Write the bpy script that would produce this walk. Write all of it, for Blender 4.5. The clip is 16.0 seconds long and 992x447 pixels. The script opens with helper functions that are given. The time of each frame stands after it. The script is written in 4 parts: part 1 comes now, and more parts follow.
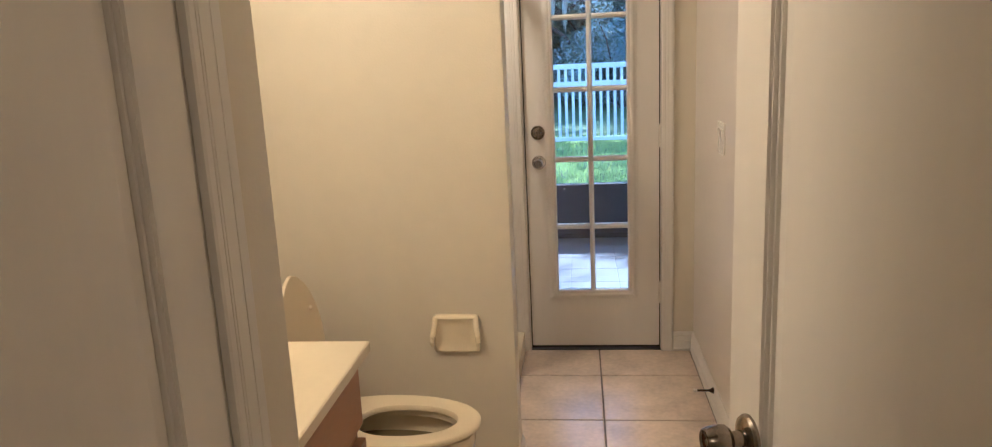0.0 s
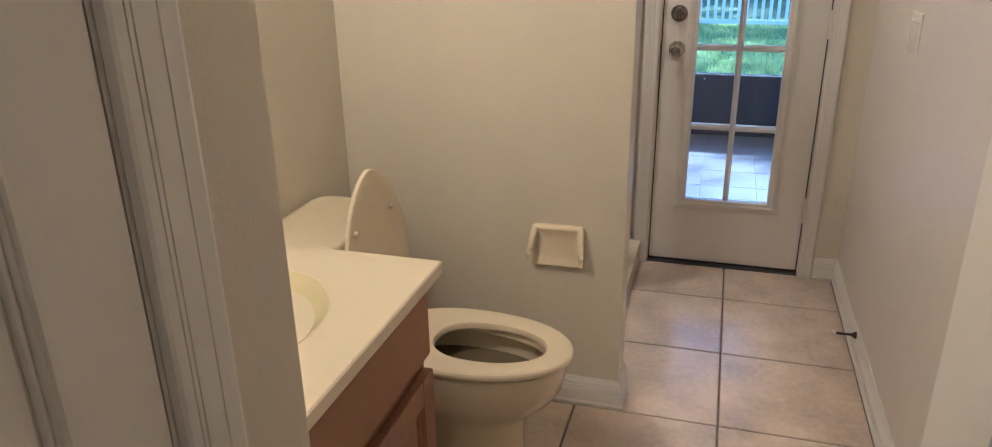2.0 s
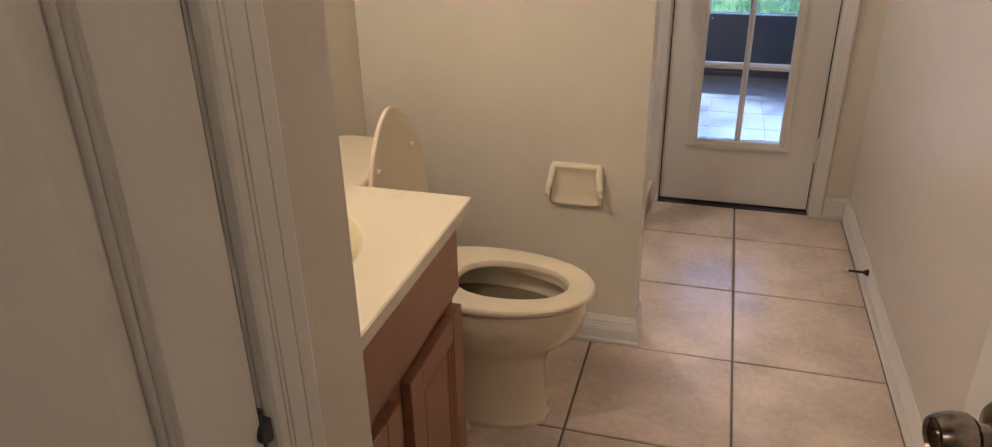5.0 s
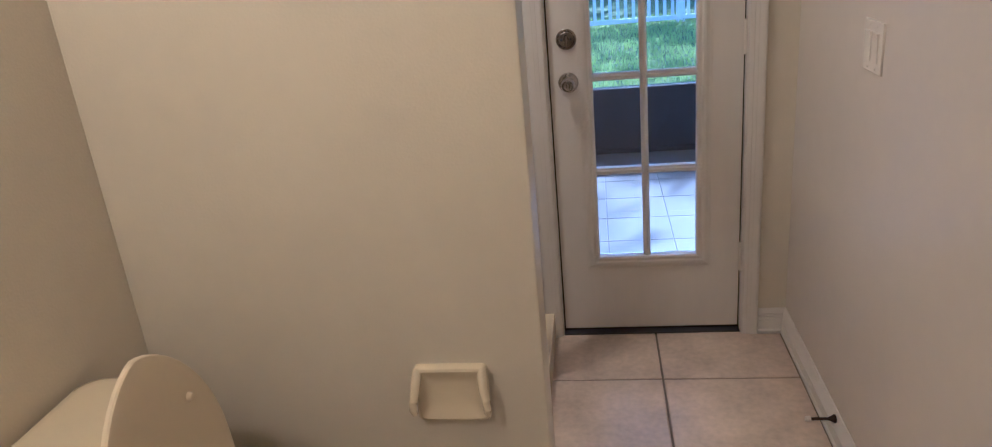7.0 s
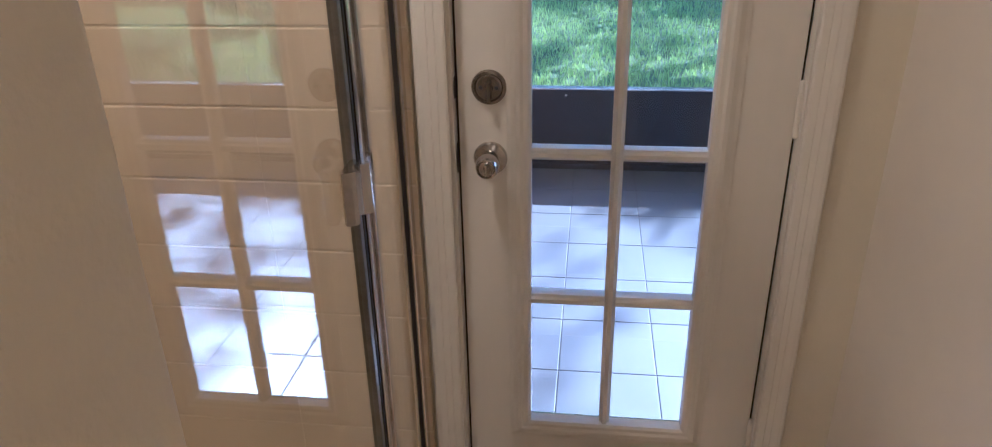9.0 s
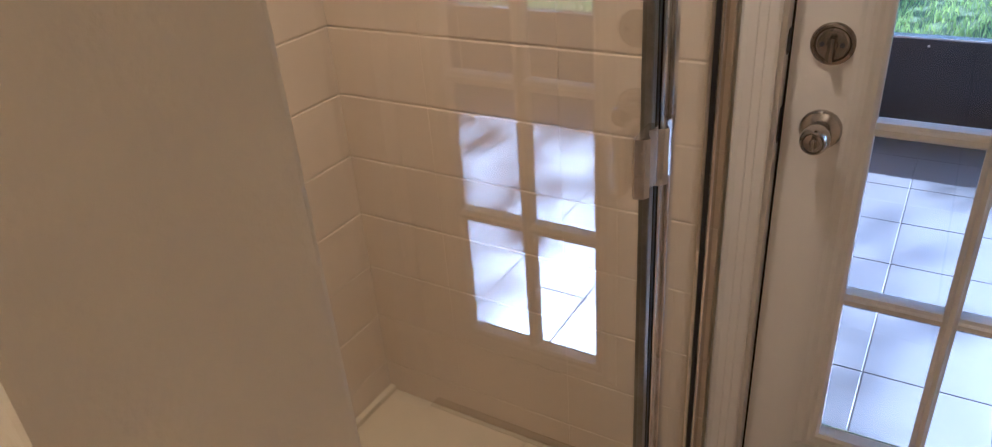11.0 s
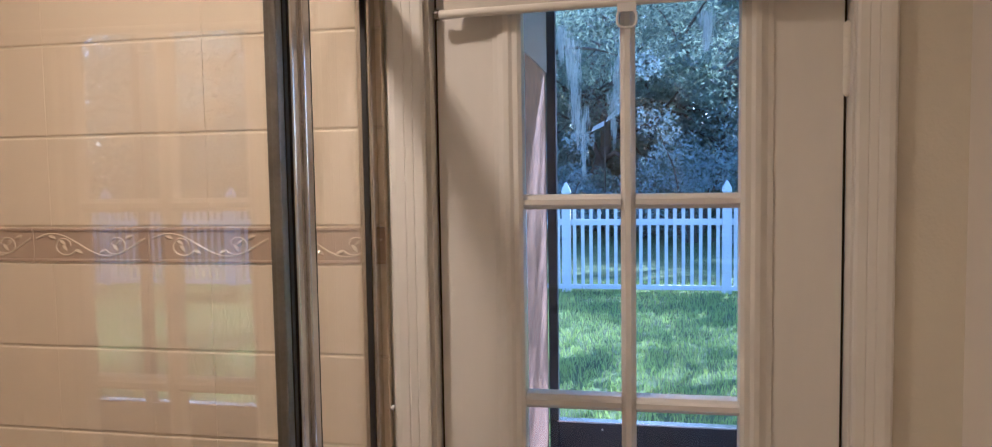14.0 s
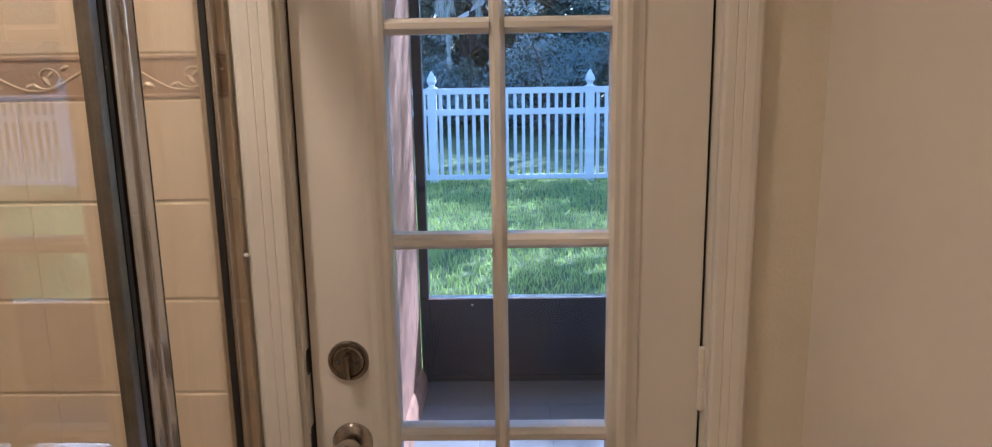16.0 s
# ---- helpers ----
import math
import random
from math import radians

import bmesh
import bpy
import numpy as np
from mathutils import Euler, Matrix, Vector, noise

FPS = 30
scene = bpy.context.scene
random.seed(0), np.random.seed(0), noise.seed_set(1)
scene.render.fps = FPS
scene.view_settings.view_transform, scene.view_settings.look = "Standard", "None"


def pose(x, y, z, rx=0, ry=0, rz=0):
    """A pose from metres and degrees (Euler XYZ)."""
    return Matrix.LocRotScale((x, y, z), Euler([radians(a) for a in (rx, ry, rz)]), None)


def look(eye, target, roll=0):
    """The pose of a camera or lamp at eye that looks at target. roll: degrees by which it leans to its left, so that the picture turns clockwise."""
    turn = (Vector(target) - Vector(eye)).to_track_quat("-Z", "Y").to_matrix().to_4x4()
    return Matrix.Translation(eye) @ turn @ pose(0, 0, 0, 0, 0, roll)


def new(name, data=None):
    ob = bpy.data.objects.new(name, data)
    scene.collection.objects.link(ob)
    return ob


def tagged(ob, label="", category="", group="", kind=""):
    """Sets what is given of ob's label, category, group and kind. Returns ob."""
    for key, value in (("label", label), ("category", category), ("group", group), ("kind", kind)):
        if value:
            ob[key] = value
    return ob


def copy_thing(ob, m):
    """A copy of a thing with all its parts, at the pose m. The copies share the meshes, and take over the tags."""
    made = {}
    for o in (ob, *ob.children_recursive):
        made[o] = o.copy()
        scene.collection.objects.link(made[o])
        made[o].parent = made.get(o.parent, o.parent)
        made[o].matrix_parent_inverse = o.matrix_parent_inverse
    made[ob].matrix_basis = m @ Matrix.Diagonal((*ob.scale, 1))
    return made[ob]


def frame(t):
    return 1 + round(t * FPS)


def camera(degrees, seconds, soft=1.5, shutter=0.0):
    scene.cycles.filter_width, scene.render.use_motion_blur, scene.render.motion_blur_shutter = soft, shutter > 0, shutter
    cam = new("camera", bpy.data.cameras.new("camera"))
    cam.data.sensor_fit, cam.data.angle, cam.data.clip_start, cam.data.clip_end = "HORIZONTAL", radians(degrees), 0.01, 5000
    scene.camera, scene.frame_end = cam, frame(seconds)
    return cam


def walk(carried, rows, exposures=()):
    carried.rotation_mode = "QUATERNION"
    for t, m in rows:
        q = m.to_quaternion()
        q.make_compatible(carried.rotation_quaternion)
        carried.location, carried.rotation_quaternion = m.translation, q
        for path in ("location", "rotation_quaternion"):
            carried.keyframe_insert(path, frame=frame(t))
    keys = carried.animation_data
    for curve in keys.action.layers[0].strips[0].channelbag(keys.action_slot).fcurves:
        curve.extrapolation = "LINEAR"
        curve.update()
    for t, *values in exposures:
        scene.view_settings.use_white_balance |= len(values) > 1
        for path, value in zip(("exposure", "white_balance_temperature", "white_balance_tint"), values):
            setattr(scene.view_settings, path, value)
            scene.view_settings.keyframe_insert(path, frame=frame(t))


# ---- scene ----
cam = camera(66.2, 16.0, soft=1.15)
EXPOSURE = [(0, 2.07, 4300, 14), (1.0, 2.0, 4150, 14), (2.5, 1.92, 3950, 14), (3.5, 1.97, 4120, 17), (4.2, 1.97, 4120, 17), (6.8, 1.71, 4000, 18), (7.6, 1.57, 3900, 20), (8.2, 1.57, 3900, 21), (9.0, 1.62, 4110, 19), (9.6, 1.65, 4380, 21), (12.5, 1.57, 4160, 19), (13.5, 1.49, 4240, 20), (15, 1.5, 4330, 21), (16, 1.47, 4440, 20)]
PATH = [
    (0, (-0.657, -3.536, 1.416), (-0.881, -1.595, 0.987), -2.7),
    (0.5, (-0.74, -3.327, 1.397), (-0.969, -1.392, 0.943), 4.8),
    (1, (-0.721, -3.198, 1.389), (-0.974, -1.301, 0.809), 5.7),
    (1.5, (-0.678, -3.178, 1.393), (-1.124, -1.363, 0.682), 1.5),
    (2, (-0.661, -3.172, 1.385), (-1.2, -1.387, 0.661), -0.9),
    (2.5, (-0.647, -3.196, 1.381), (-1.217, -1.426, 0.643), -1.7),
    (3, (-0.656, -3.205, 1.368), (-1.233, -1.449, 0.604), -1.8),
    (3.5, (-0.676, -3.216, 1.342), (-1.225, -1.529, 0.419), -1.4),
    (4, (-0.687, -3.224, 1.357), (-1.219, -1.55, 0.4), -0.9),
    (4.2, (-0.689, -3.221, 1.37), (-1.227, -1.52, 0.467), -0.7),
    (6.3, (-0.776, -2.897, 1.363), (-1.114, -1.096, 0.56), -3.2),
    (6.5, (-0.769, -2.785, 1.374), (-1.067, -0.955, 0.624), -3.5),
    (7, (-0.754, -2.492, 1.397), (-1.035, -0.643, 0.687), -5.5),
    (7.5, (-0.754, -2.149, 1.402), (-0.68, -0.293, 0.66), -4.7),
    (8, (-0.649, -1.87, 1.41), (-0.443, -0.014, 0.693), -3.3),
    (8.3, (-0.608, -1.697, 1.442), (-0.564, 0.181, 0.755), -3.1),
    (8.5, (-0.606, -1.582, 1.437), (-0.607, 0.294, 0.743), -2.4),
    (9, (-0.663, -1.371, 1.427), (-0.898, 0.426, 0.582), -1.2),
    (9.5, (-0.645, -1.236, 1.415), (-1.463, 0.324, 0.473), -6.4),
    (9.6, (-0.644, -1.217, 1.411), (-1.529, 0.285, 0.432), -7.0),
    (11.8, (-0.709, -1.237, 1.442), (-1.675, 0.262, 0.536), -3.9),
    (12, (-0.696, -1.233, 1.466), (-1.726, 0.38, 0.886), -2.1),
    (12.5, (-0.635, -1.280, 1.614), (-1.735, 0.378, 1.46), -0.5),
    (13, (-0.637, -1.288, 1.658), (-1.611, 0.451, 1.617), -0.9),
    (13.2, (-0.631, -1.276, 1.642), (-1.512, 0.519, 1.625), -0.7),
    (13.5, (-0.62, -1.252, 1.636), (-1.331, 0.617, 1.599), -0.6),
    (14, (-0.583, -1.197, 1.619), (-0.966, 0.761, 1.489), -0.9),
    (14.5, (-0.579, -1.192, 1.612), (-0.787, 0.796, 1.549), -1.3),
    (15, (-0.584, -1.185, 1.602), (-0.689, 0.811, 1.539), -1.1),
    (15.5, (-0.592, -1.164, 1.565), (-0.655, 0.827, 1.393), -1.1),
    (16, (-0.59, -1.134, 1.512), (-0.63, 0.825, 1.111), -0.9),
]
walk(cam, [(t, look(eye, aim, lean)) for t, eye, aim, lean in PATH], EXPOSURE)

# ---- world, sun, lamps ----
world = bpy.data.worlds.new("sky_world")
scene.world = world
world.use_nodes = True
wn, wl = world.node_tree.nodes, world.node_tree.links
sky = wn.new("ShaderNodeTexSky")
sky.sky_type = "NISHITA"
sky.sun_disc = False
SUN_EL, SUN_AZ = radians(38), radians(30)      # ahead of the door and to its right
sky.sun_elevation, sky.sun_rotation = SUN_EL, SUN_AZ
wl.new(sky.outputs[0], wn["Background"].inputs[0])
wn["Background"].inputs[1].default_value = 0.15


def lamp(name, kind, energy, colour, m, **more):
    data = bpy.data.lights.new(name, kind)
    data.energy, data.color = energy, colour
    ob = new(name, data)
    ob.matrix_world = m
    return data


sun_way = Vector((math.sin(SUN_AZ) * math.cos(SUN_EL), math.cos(SUN_AZ) * math.cos(SUN_EL), math.sin(SUN_EL)))
sun = lamp("sun", "SUN", 5.0, (1.0, 0.95, 0.86), look(sun_way * 30, (0, 0, 0)))
sun.angle = radians(0.5)
WARM = (1.0, 0.65, 0.30)
vanity_lamp = lamp("vanity_lamp", "POINT", 7.5, WARM, pose(-1.60, -2.36, 1.98))
vanity_lamp.shadow_soft_size = 0.09
shower_lamp = lamp("shower_lamp", "AREA", 3.05, WARM, pose(-1.235, -0.56, 2.39))
shower_lamp.shape, shower_lamp.size = "DISK", 0.10
shower_lamp.spread = radians(150)
hall_lamp = lamp("hall_lamp", "POINT", 2.0, WARM, pose(-0.6, -4.6, 2.30))
hall_lamp.shadow_soft_size = 0.12


# ---- materials ----
def material(name, colour, rough=0.5, metal=0.0, vary=0.06, scale=6.0, bump=0.0, bump_scale=60.0, stretch=(1, 1, 1), per_object=0.0, per_island=0.0, coat=0.0, spec=0.5):
    """A surface with mottling at two scales, fine relief and uneven gloss."""
    mat = bpy.data.materials.new(name)
    mat.use_nodes = True
    n, l = mat.node_tree.nodes, mat.node_tree.links
    b = n["Principled BSDF"]
    b.inputs["Metallic"].default_value = metal
    b.inputs["Specular IOR Level"].default_value = spec
    b.inputs["Coat Weight"].default_value = coat
    b.inputs["Coat Roughness"].default_value = 0.08
    mp = n.new("ShaderNodeMapping")
    mp.inputs["Scale"].default_value = stretch
    geo = n.new("ShaderNodeNewGeometry")
    l.new(geo.outputs["Position"], mp.inputs[0])
    big, small = n.new("ShaderNodeTexNoise"), n.new("ShaderNodeTexNoise")
    big.inputs["Scale"].default_value, small.inputs["Scale"].default_value = scale, scale * 9
    big.inputs["Detail"].default_value = 5
    small.inputs["Detail"].default_value = 4
    l.new(mp.outputs[0], big.inputs[0])
    l.new(mp.outputs[0], small.inputs[0])
    add = n.new("ShaderNodeMath")
    add.operation = "MULTIPLY_ADD"
    add.inputs[1].default_value = 0.45
    l.new(small.outputs[0], add.inputs[0])
    l.new(big.outputs[0], add.inputs[2])
    last = add.outputs[0]
    for amount, node, socket in ((per_object, "ShaderNodeObjectInfo", "Random"), (per_island, "ShaderNodeNewGeometry", "Random Per Island")):
        if amount:
            src = n.new(node)
            m2 = n.new("ShaderNodeMath")
            m2.operation = "MULTIPLY_ADD"
            m2.inputs[1].default_value = amount
            l.new(src.outputs[socket], m2.inputs[0])
            l.new(last, m2.inputs[2])
            last = m2.outputs[0]
    ramp = n.new("ShaderNodeValToRGB")
    top = 1.0 + per_object + per_island
    ramp.color_ramp.elements[0].position = 0.42
    ramp.color_ramp.elements[1].position = min(1.0, 0.98 * (0.5 + 0.5 * top))
    ramp.color_ramp.elements[0].color = (*[c * (1 - vary) for c in colour], 1)
    ramp.color_ramp.elements[1].color = (*[min(1, c * (1 + vary)) for c in colour], 1)
    l.new(last, ramp.inputs[0])
    l.new(ramp.outputs[0], b.inputs["Base Color"])
    rr = n.new("ShaderNodeMapRange")
    low, high = (max(0.285, rough - 0.08), min(1, rough + 0.08)) if rough >= 0.275 else (max(0.02, rough - 0.06), min(0.26, rough + 0.06))
    rr.inputs["To Min"].default_value, rr.inputs["To Max"].default_value = low, high
    l.new(big.outputs[0], rr.inputs[0])
    l.new(rr.outputs[0], b.inputs["Roughness"])
    if bump:
        fine = n.new("ShaderNodeTexNoise")
        fine.inputs["Scale"].default_value = bump_scale
        fine.inputs["Detail"].default_value = 4
        l.new(mp.outputs[0], fine.inputs[0])
        bp = n.new("ShaderNodeBump")
        bp.inputs["Strength"].default_value = bump
        bp.inputs["Distance"].default_value = 0.004
        l.new(fine.outputs[0], bp.inputs["Height"])
        l.new(bp.outputs[0], b.inputs["Normal"])
    return mat


def glass(name, rough=0.0):
    mat = bpy.data.materials.new(name)
    mat.use_nodes = True
    b = mat.node_tree.nodes["Principled BSDF"]
    b.inputs["Base Color"].default_value = (0.97, 0.99, 0.98, 1)
    b.inputs["Transmission Weight"].default_value = 1.0
    b.inputs["Roughness"].default_value = rough
    b.inputs["IOR"].default_value = 1.5
    return mat


def thin(mat, colour, share=0.45):
    """Lets part of the light through, as leaves do."""
    n, l = mat.node_tree.nodes, mat.node_tree.links
    tr, mix = n.new("ShaderNodeBsdfTranslucent"), n.new("ShaderNodeMixShader")
    tr.inputs[0].default_value = (*colour, 1)
    mix.inputs[0].default_value = share
    l.new(n["Principled BSDF"].outputs[0], mix.inputs[1])
    l.new(tr.outputs[0], mix.inputs[2])
    l.new(mix.outputs[0], n["Material Output"].inputs[0])
    return mat


M_WALL = material("wall_paint", (0.665, 0.612, 0.485), 0.42, vary=0.035, scale=1.6, bump=0.18, bump_scale=170)
M_WALL_GLOSS = material("satin_wall_paint", (0.665, 0.612, 0.54), 0.30, vary=0.035, scale=1.6, bump=0.10, bump_scale=40)
M_CEIL = material("ceiling_paint", (0.78, 0.76, 0.7), 0.8, vary=0.03, scale=2, bump=0.3, bump_scale=90)
M_TRIM = material("white_trim_paint", (0.74, 0.71, 0.65), 0.34, vary=0.03, scale=4, bump=0.06, bump_scale=50)
M_DOOR = material("door_paint", (0.75, 0.715, 0.655), 0.38, vary=0.03, scale=5, bump=0.10, bump_scale=60, stretch=(1, 1, 0.12))
M_GROUT = material("grey_floor_grout", (0.17, 0.145, 0.125), 0.9, vary=0.25, scale=14, bump=0.4, bump_scale=160)
M_FLOOR = material("beige_floor_tile", (0.56, 0.46, 0.36), 0.36, vary=0.30, scale=5.5, bump=0.10, bump_scale=30, per_object=0.18)
M_TILE = material("cream_wall_tile", (0.715, 0.61, 0.46), 0.15, vary=0.03, scale=7, bump=0.05, bump_scale=12, per_object=0.02)
M_TGROUT = material("cream_grout", (0.70, 0.62, 0.47), 0.85, vary=0.12, scale=20)
M_BORDER = material("tan_border_tile", (0.44, 0.33, 0.235), 0.30, vary=0.08, scale=12, bump=0.1)
M_RELIEF = material("cream_relief", (0.62, 0.52, 0.385), 0.25, vary=0.06, scale=14)
M_PORCELAIN = material("bone_porcelain", (0.76, 0.67, 0.46), 0.12, vary=0.02, scale=5, coat=0.5)
M_SEAT = material("bone_seat_plastic", (0.76, 0.665, 0.46), 0.30, vary=0.02, scale=5)
# opaque and dark: shade deep in the bowl is put into this colour
M_WATER = material("shaded_bowl_water", (0.19, 0.155, 0.09), 0.06, vary=0.04, scale=9)
M_MARBLE = material("cultured_marble", (0.72, 0.635, 0.44), 0.20, vary=0.04, scale=4, coat=0.3)
M_BASIN = material("stained_basin_marble", (0.64, 0.575, 0.31), 0.20, vary=0.06, scale=5, coat=0.3)
M_WOOD = material("brown_cabinet_wood", (0.29, 0.130, 0.056), 0.34, vary=0.15, scale=5, bump=0.10, bump_scale=70, stretch=(6, 6, 0.7))
M_WOODX = material("brown_cabinet_rail_wood", (0.29, 0.130, 0.056), 0.34, vary=0.15, scale=5, bump=0.10, bump_scale=70, stretch=(6, 0.7, 6))
M_NICKEL = material("worn_satin_nickel", (0.27, 0.235, 0.195), 0.19, metal=1.0, vary=0.35, scale=30, bump=0.03, bump_scale=300)
M_STEEL = material("satin_steel", (0.46, 0.43, 0.395), 0.20, metal=1.0, vary=0.2, scale=30, bump=0.03, bump_scale=300)
M_CHROME = material("aged_chrome", (0.62, 0.60, 0.57), 0.16, metal=1.0, vary=0.14, scale=14, bump=0.03, bump_scale=200)
M_BLACK = material("black_rubber", (0.014, 0.013, 0.013), 0.6, vary=0.3, scale=20)
M_DARK = material("dark_bronze_metal", (0.045, 0.045, 0.050), 0.45, vary=0.22, scale=5, bump=0.08)
M_PLATE = material("white_switch_plastic", (0.78, 0.74, 0.66), 0.3, vary=0.02)
M_SHADE = material("cream_shade_fabric", (0.74, 0.69, 0.60), 0.75, vary=0.05, scale=9, bump=0.25, bump_scale=500)
# strong mottling puts shadow dapples and relief shading into the stucco's colour
M_STUCCO = material("shade_dappled_stucco", (0.28, 0.145, 0.085), 0.9, vary=0.5, scale=16, bump=1.0, bump_scale=45)
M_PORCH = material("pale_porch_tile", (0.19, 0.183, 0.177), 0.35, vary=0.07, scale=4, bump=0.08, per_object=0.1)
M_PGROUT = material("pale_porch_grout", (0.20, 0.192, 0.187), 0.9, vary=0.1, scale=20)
M_VINYL = material("white_vinyl", (0.84, 0.84, 0.84), 0.35, vary=0.03, scale=3)
M_SOIL = material("lawn_soil", (0.11, 0.145, 0.045), 0.95, vary=0.45, scale=2.2, bump=0.8, bump_scale=30)
M_GRASS = thin(material("grass_blades", (0.30, 0.39, 0.14), 0.55, vary=0.45, scale=0.9, per_island=0.6), (0.46, 0.56, 0.15))
M_LEAF = thin(material("oak_leaves", (0.14, 0.172, 0.165), 0.75, vary=0.5, scale=0.7, per_island=0.7), (0.27, 0.34, 0.23), 0.5)
M_GREYLEAF = thin(material("grey_green_leaves", (0.30, 0.355, 0.37), 0.8, vary=0.4, scale=0.9, per_island=0.6), (0.30, 0.38, 0.36), 0.4)
M_BARK = material("oak_bark", (0.11, 0.085, 0.065), 0.95, vary=0.35, scale=5, bump=1.0, bump_scale=25, stretch=(1, 1, 0.25))
M_MOSS = material("hanging_moss", (0.42, 0.43, 0.38), 0.95, vary=0.3, scale=5, per_island=0.3)
M_STILE = material("grey_aluminium_stile", (0.22, 0.215, 0.205), 0.32, metal=1.0, vary=0.2, scale=20)
M_BEIGE = material("glossy_switch_plate", (0.76, 0.72, 0.65), 0.16, vary=0.02)
M_SPRING = material("dark_doorstop_metal", (0.05, 0.035, 0.028), 0.35, metal=0.8, vary=0.2, scale=60)
M_GLASS = glass("clear_glass")
M_CLEAR = material("milky_clear_plastic", (0.80, 0.78, 0.74), 0.2, vary=0.02)
M_BEAM = material("taupe_beam_paint", (0.27, 0.225, 0.20), 0.6, vary=0.10, scale=3, bump=0.2)
M_OUT = material("painted_stucco_house", (0.60, 0.52, 0.45), 0.9, vary=0.08, scale=3, bump=0.8, bump_scale=50)


# ---- mesh helpers ----
def box(bm, x0, x1, y0, y1, z0, z1, bevel=0.0):
    """A box with chamfered edges, added to bm."""
    r = bmesh.ops.create_cube(bm, size=1.0)
    for v in r["verts"]:
        v.co = Vector(((x0 + x1) / 2 + v.co.x * (x1 - x0), (y0 + y1) / 2 + v.co.y * (y1 - y0), (z0 + z1) / 2 + v.co.z * (z1 - z0)))
    if bevel:
        edges = list({e for v in r["verts"] for e in v.link_edges})
        bmesh.ops.bevel(bm, geom=edges, offset=bevel, segments=2, affect="EDGES", profile=0.6)
    return bm


def turned(bm, profile, axis, centre, seg=28):
    """A turned shape: profile of (distance along axis, radius) about the axis 'x', 'y' or 'z' through centre."""
    rings = []
    for d, r in profile:
        ring = []
        for k in range(seg):
            a = 2 * math.pi * k / seg
            u, w = r * math.cos(a), r * math.sin(a)
            co = {"x": (d, u, w), "y": (w, d, u), "z": (u, w, d)}[axis]
            ring.append(bm.verts.new(Vector(co) + Vector(centre)))
        rings.append(ring)
    for a, b in zip(rings, rings[1:]):
        for k in range(seg):
            bm.faces.new((a[k], a[(k + 1) % seg], b[(k + 1) % seg], b[k]))
    bm.faces.new(rings[0][::-1])
    bm.faces.new(rings[-1])
    return bm


def swept(bm, outline, path):
    """A closed outline of (a, b) carried along points with their two axes: path of (origin, axis a, axis b)."""
    rings = [[bm.verts.new(Vector(o) + Vector(u) * a + Vector(w) * b) for a, b in outline] for o, u, w in path]
    n = len(outline)
    for p, q in zip(rings, rings[1:]):
        for k in range(n):
            bm.faces.new((p[k], p[(k + 1) % n], q[(k + 1) % n], q[k]))
    bm.faces.new(rings[0][::-1])
    bm.faces.new(rings[-1])
    return bm


def lofted(bm, rings, cap_first=True, cap_last=True):
    vs = [[bm.verts.new(p) for p in ring] for ring in rings]
    n = len(vs[0])
    for p, q in zip(vs, vs[1:]):
        for k in range(n):
            bm.faces.new((p[k], p[(k + 1) % n], q[(k + 1) % n], q[k]))
    if cap_first:
        bm.faces.new(vs[0][::-1])
    if cap_last:
        bm.faces.new(vs[-1])
    return bm


def tube(bm, points, r, seg=8):
    pts = [Vector(p) for p in points]
    rings = []
    for i, p in enumerate(pts):
        d = (pts[min(i + 1, len(pts) - 1)] - pts[max(i - 1, 0)]).normalized()
        u = d.cross(Vector((0.3, 0.2, 0.93))).normalized()
        w = d.cross(u)
        ri = r[i] if isinstance(r, (list, tuple)) else r
        rings.append([p + (u * math.cos(2 * math.pi * k / seg) + w * math.sin(2 * math.pi * k / seg)) * ri for k in range(seg)])
    return lofted(bm, rings)


def mesh_of(name, bm, mat, smooth=False):
    bmesh.ops.recalc_face_normals(bm, faces=bm.faces[:])
    me = bpy.data.meshes.new(name)
    bm.to_mesh(me)
    bm.free()
    me.materials.append(mat)
    if smooth:
        me.shade_smooth()
        me.set_sharp_from_angle(angle=radians(29))
    return me


def part(name, bm, mat, parent=None, label="", smooth=False):
    ob = new(name, mesh_of(name, bm, mat, smooth))
    ob.parent = parent
    return tagged(ob, label)


def thing(name, at, label, category, group="", kind=""):
    ob = new(name)
    ob.location = at
    ob.empty_display_size = 0.05
    return tagged(ob, label, category, group, kind)


def under(parent, *obs):
    """Puts parts that were made in world places under a thing that stands at its own place."""
    for ob in obs:
        ob.parent = parent
        ob.matrix_parent_inverse = Matrix.Translation(-parent.location)


def structure(name, bm, mat, label, category, smooth=False):
    return tagged(part(name, bm, mat, None, "", smooth), label, category, "", "structure")


# ---- the shell of the place ----
CEIL = 2.44
XR, XL, XC, XS = -0.14, -1.735, -1.085, -1.852     # right wall, vanity wall, closet wall, shower wall
YE, YP0, YP1, XP = -0.03, -1.170, -1.052, -0.886   # exit wall, the two faces of the partition, its end
YN, YD0, YD1, YH = -2.53, -3.30, -3.41, -5.2       # vanity niche end, entry wall, end of the hall
DX0, DX1 = -0.909, -0.297                          # exit door

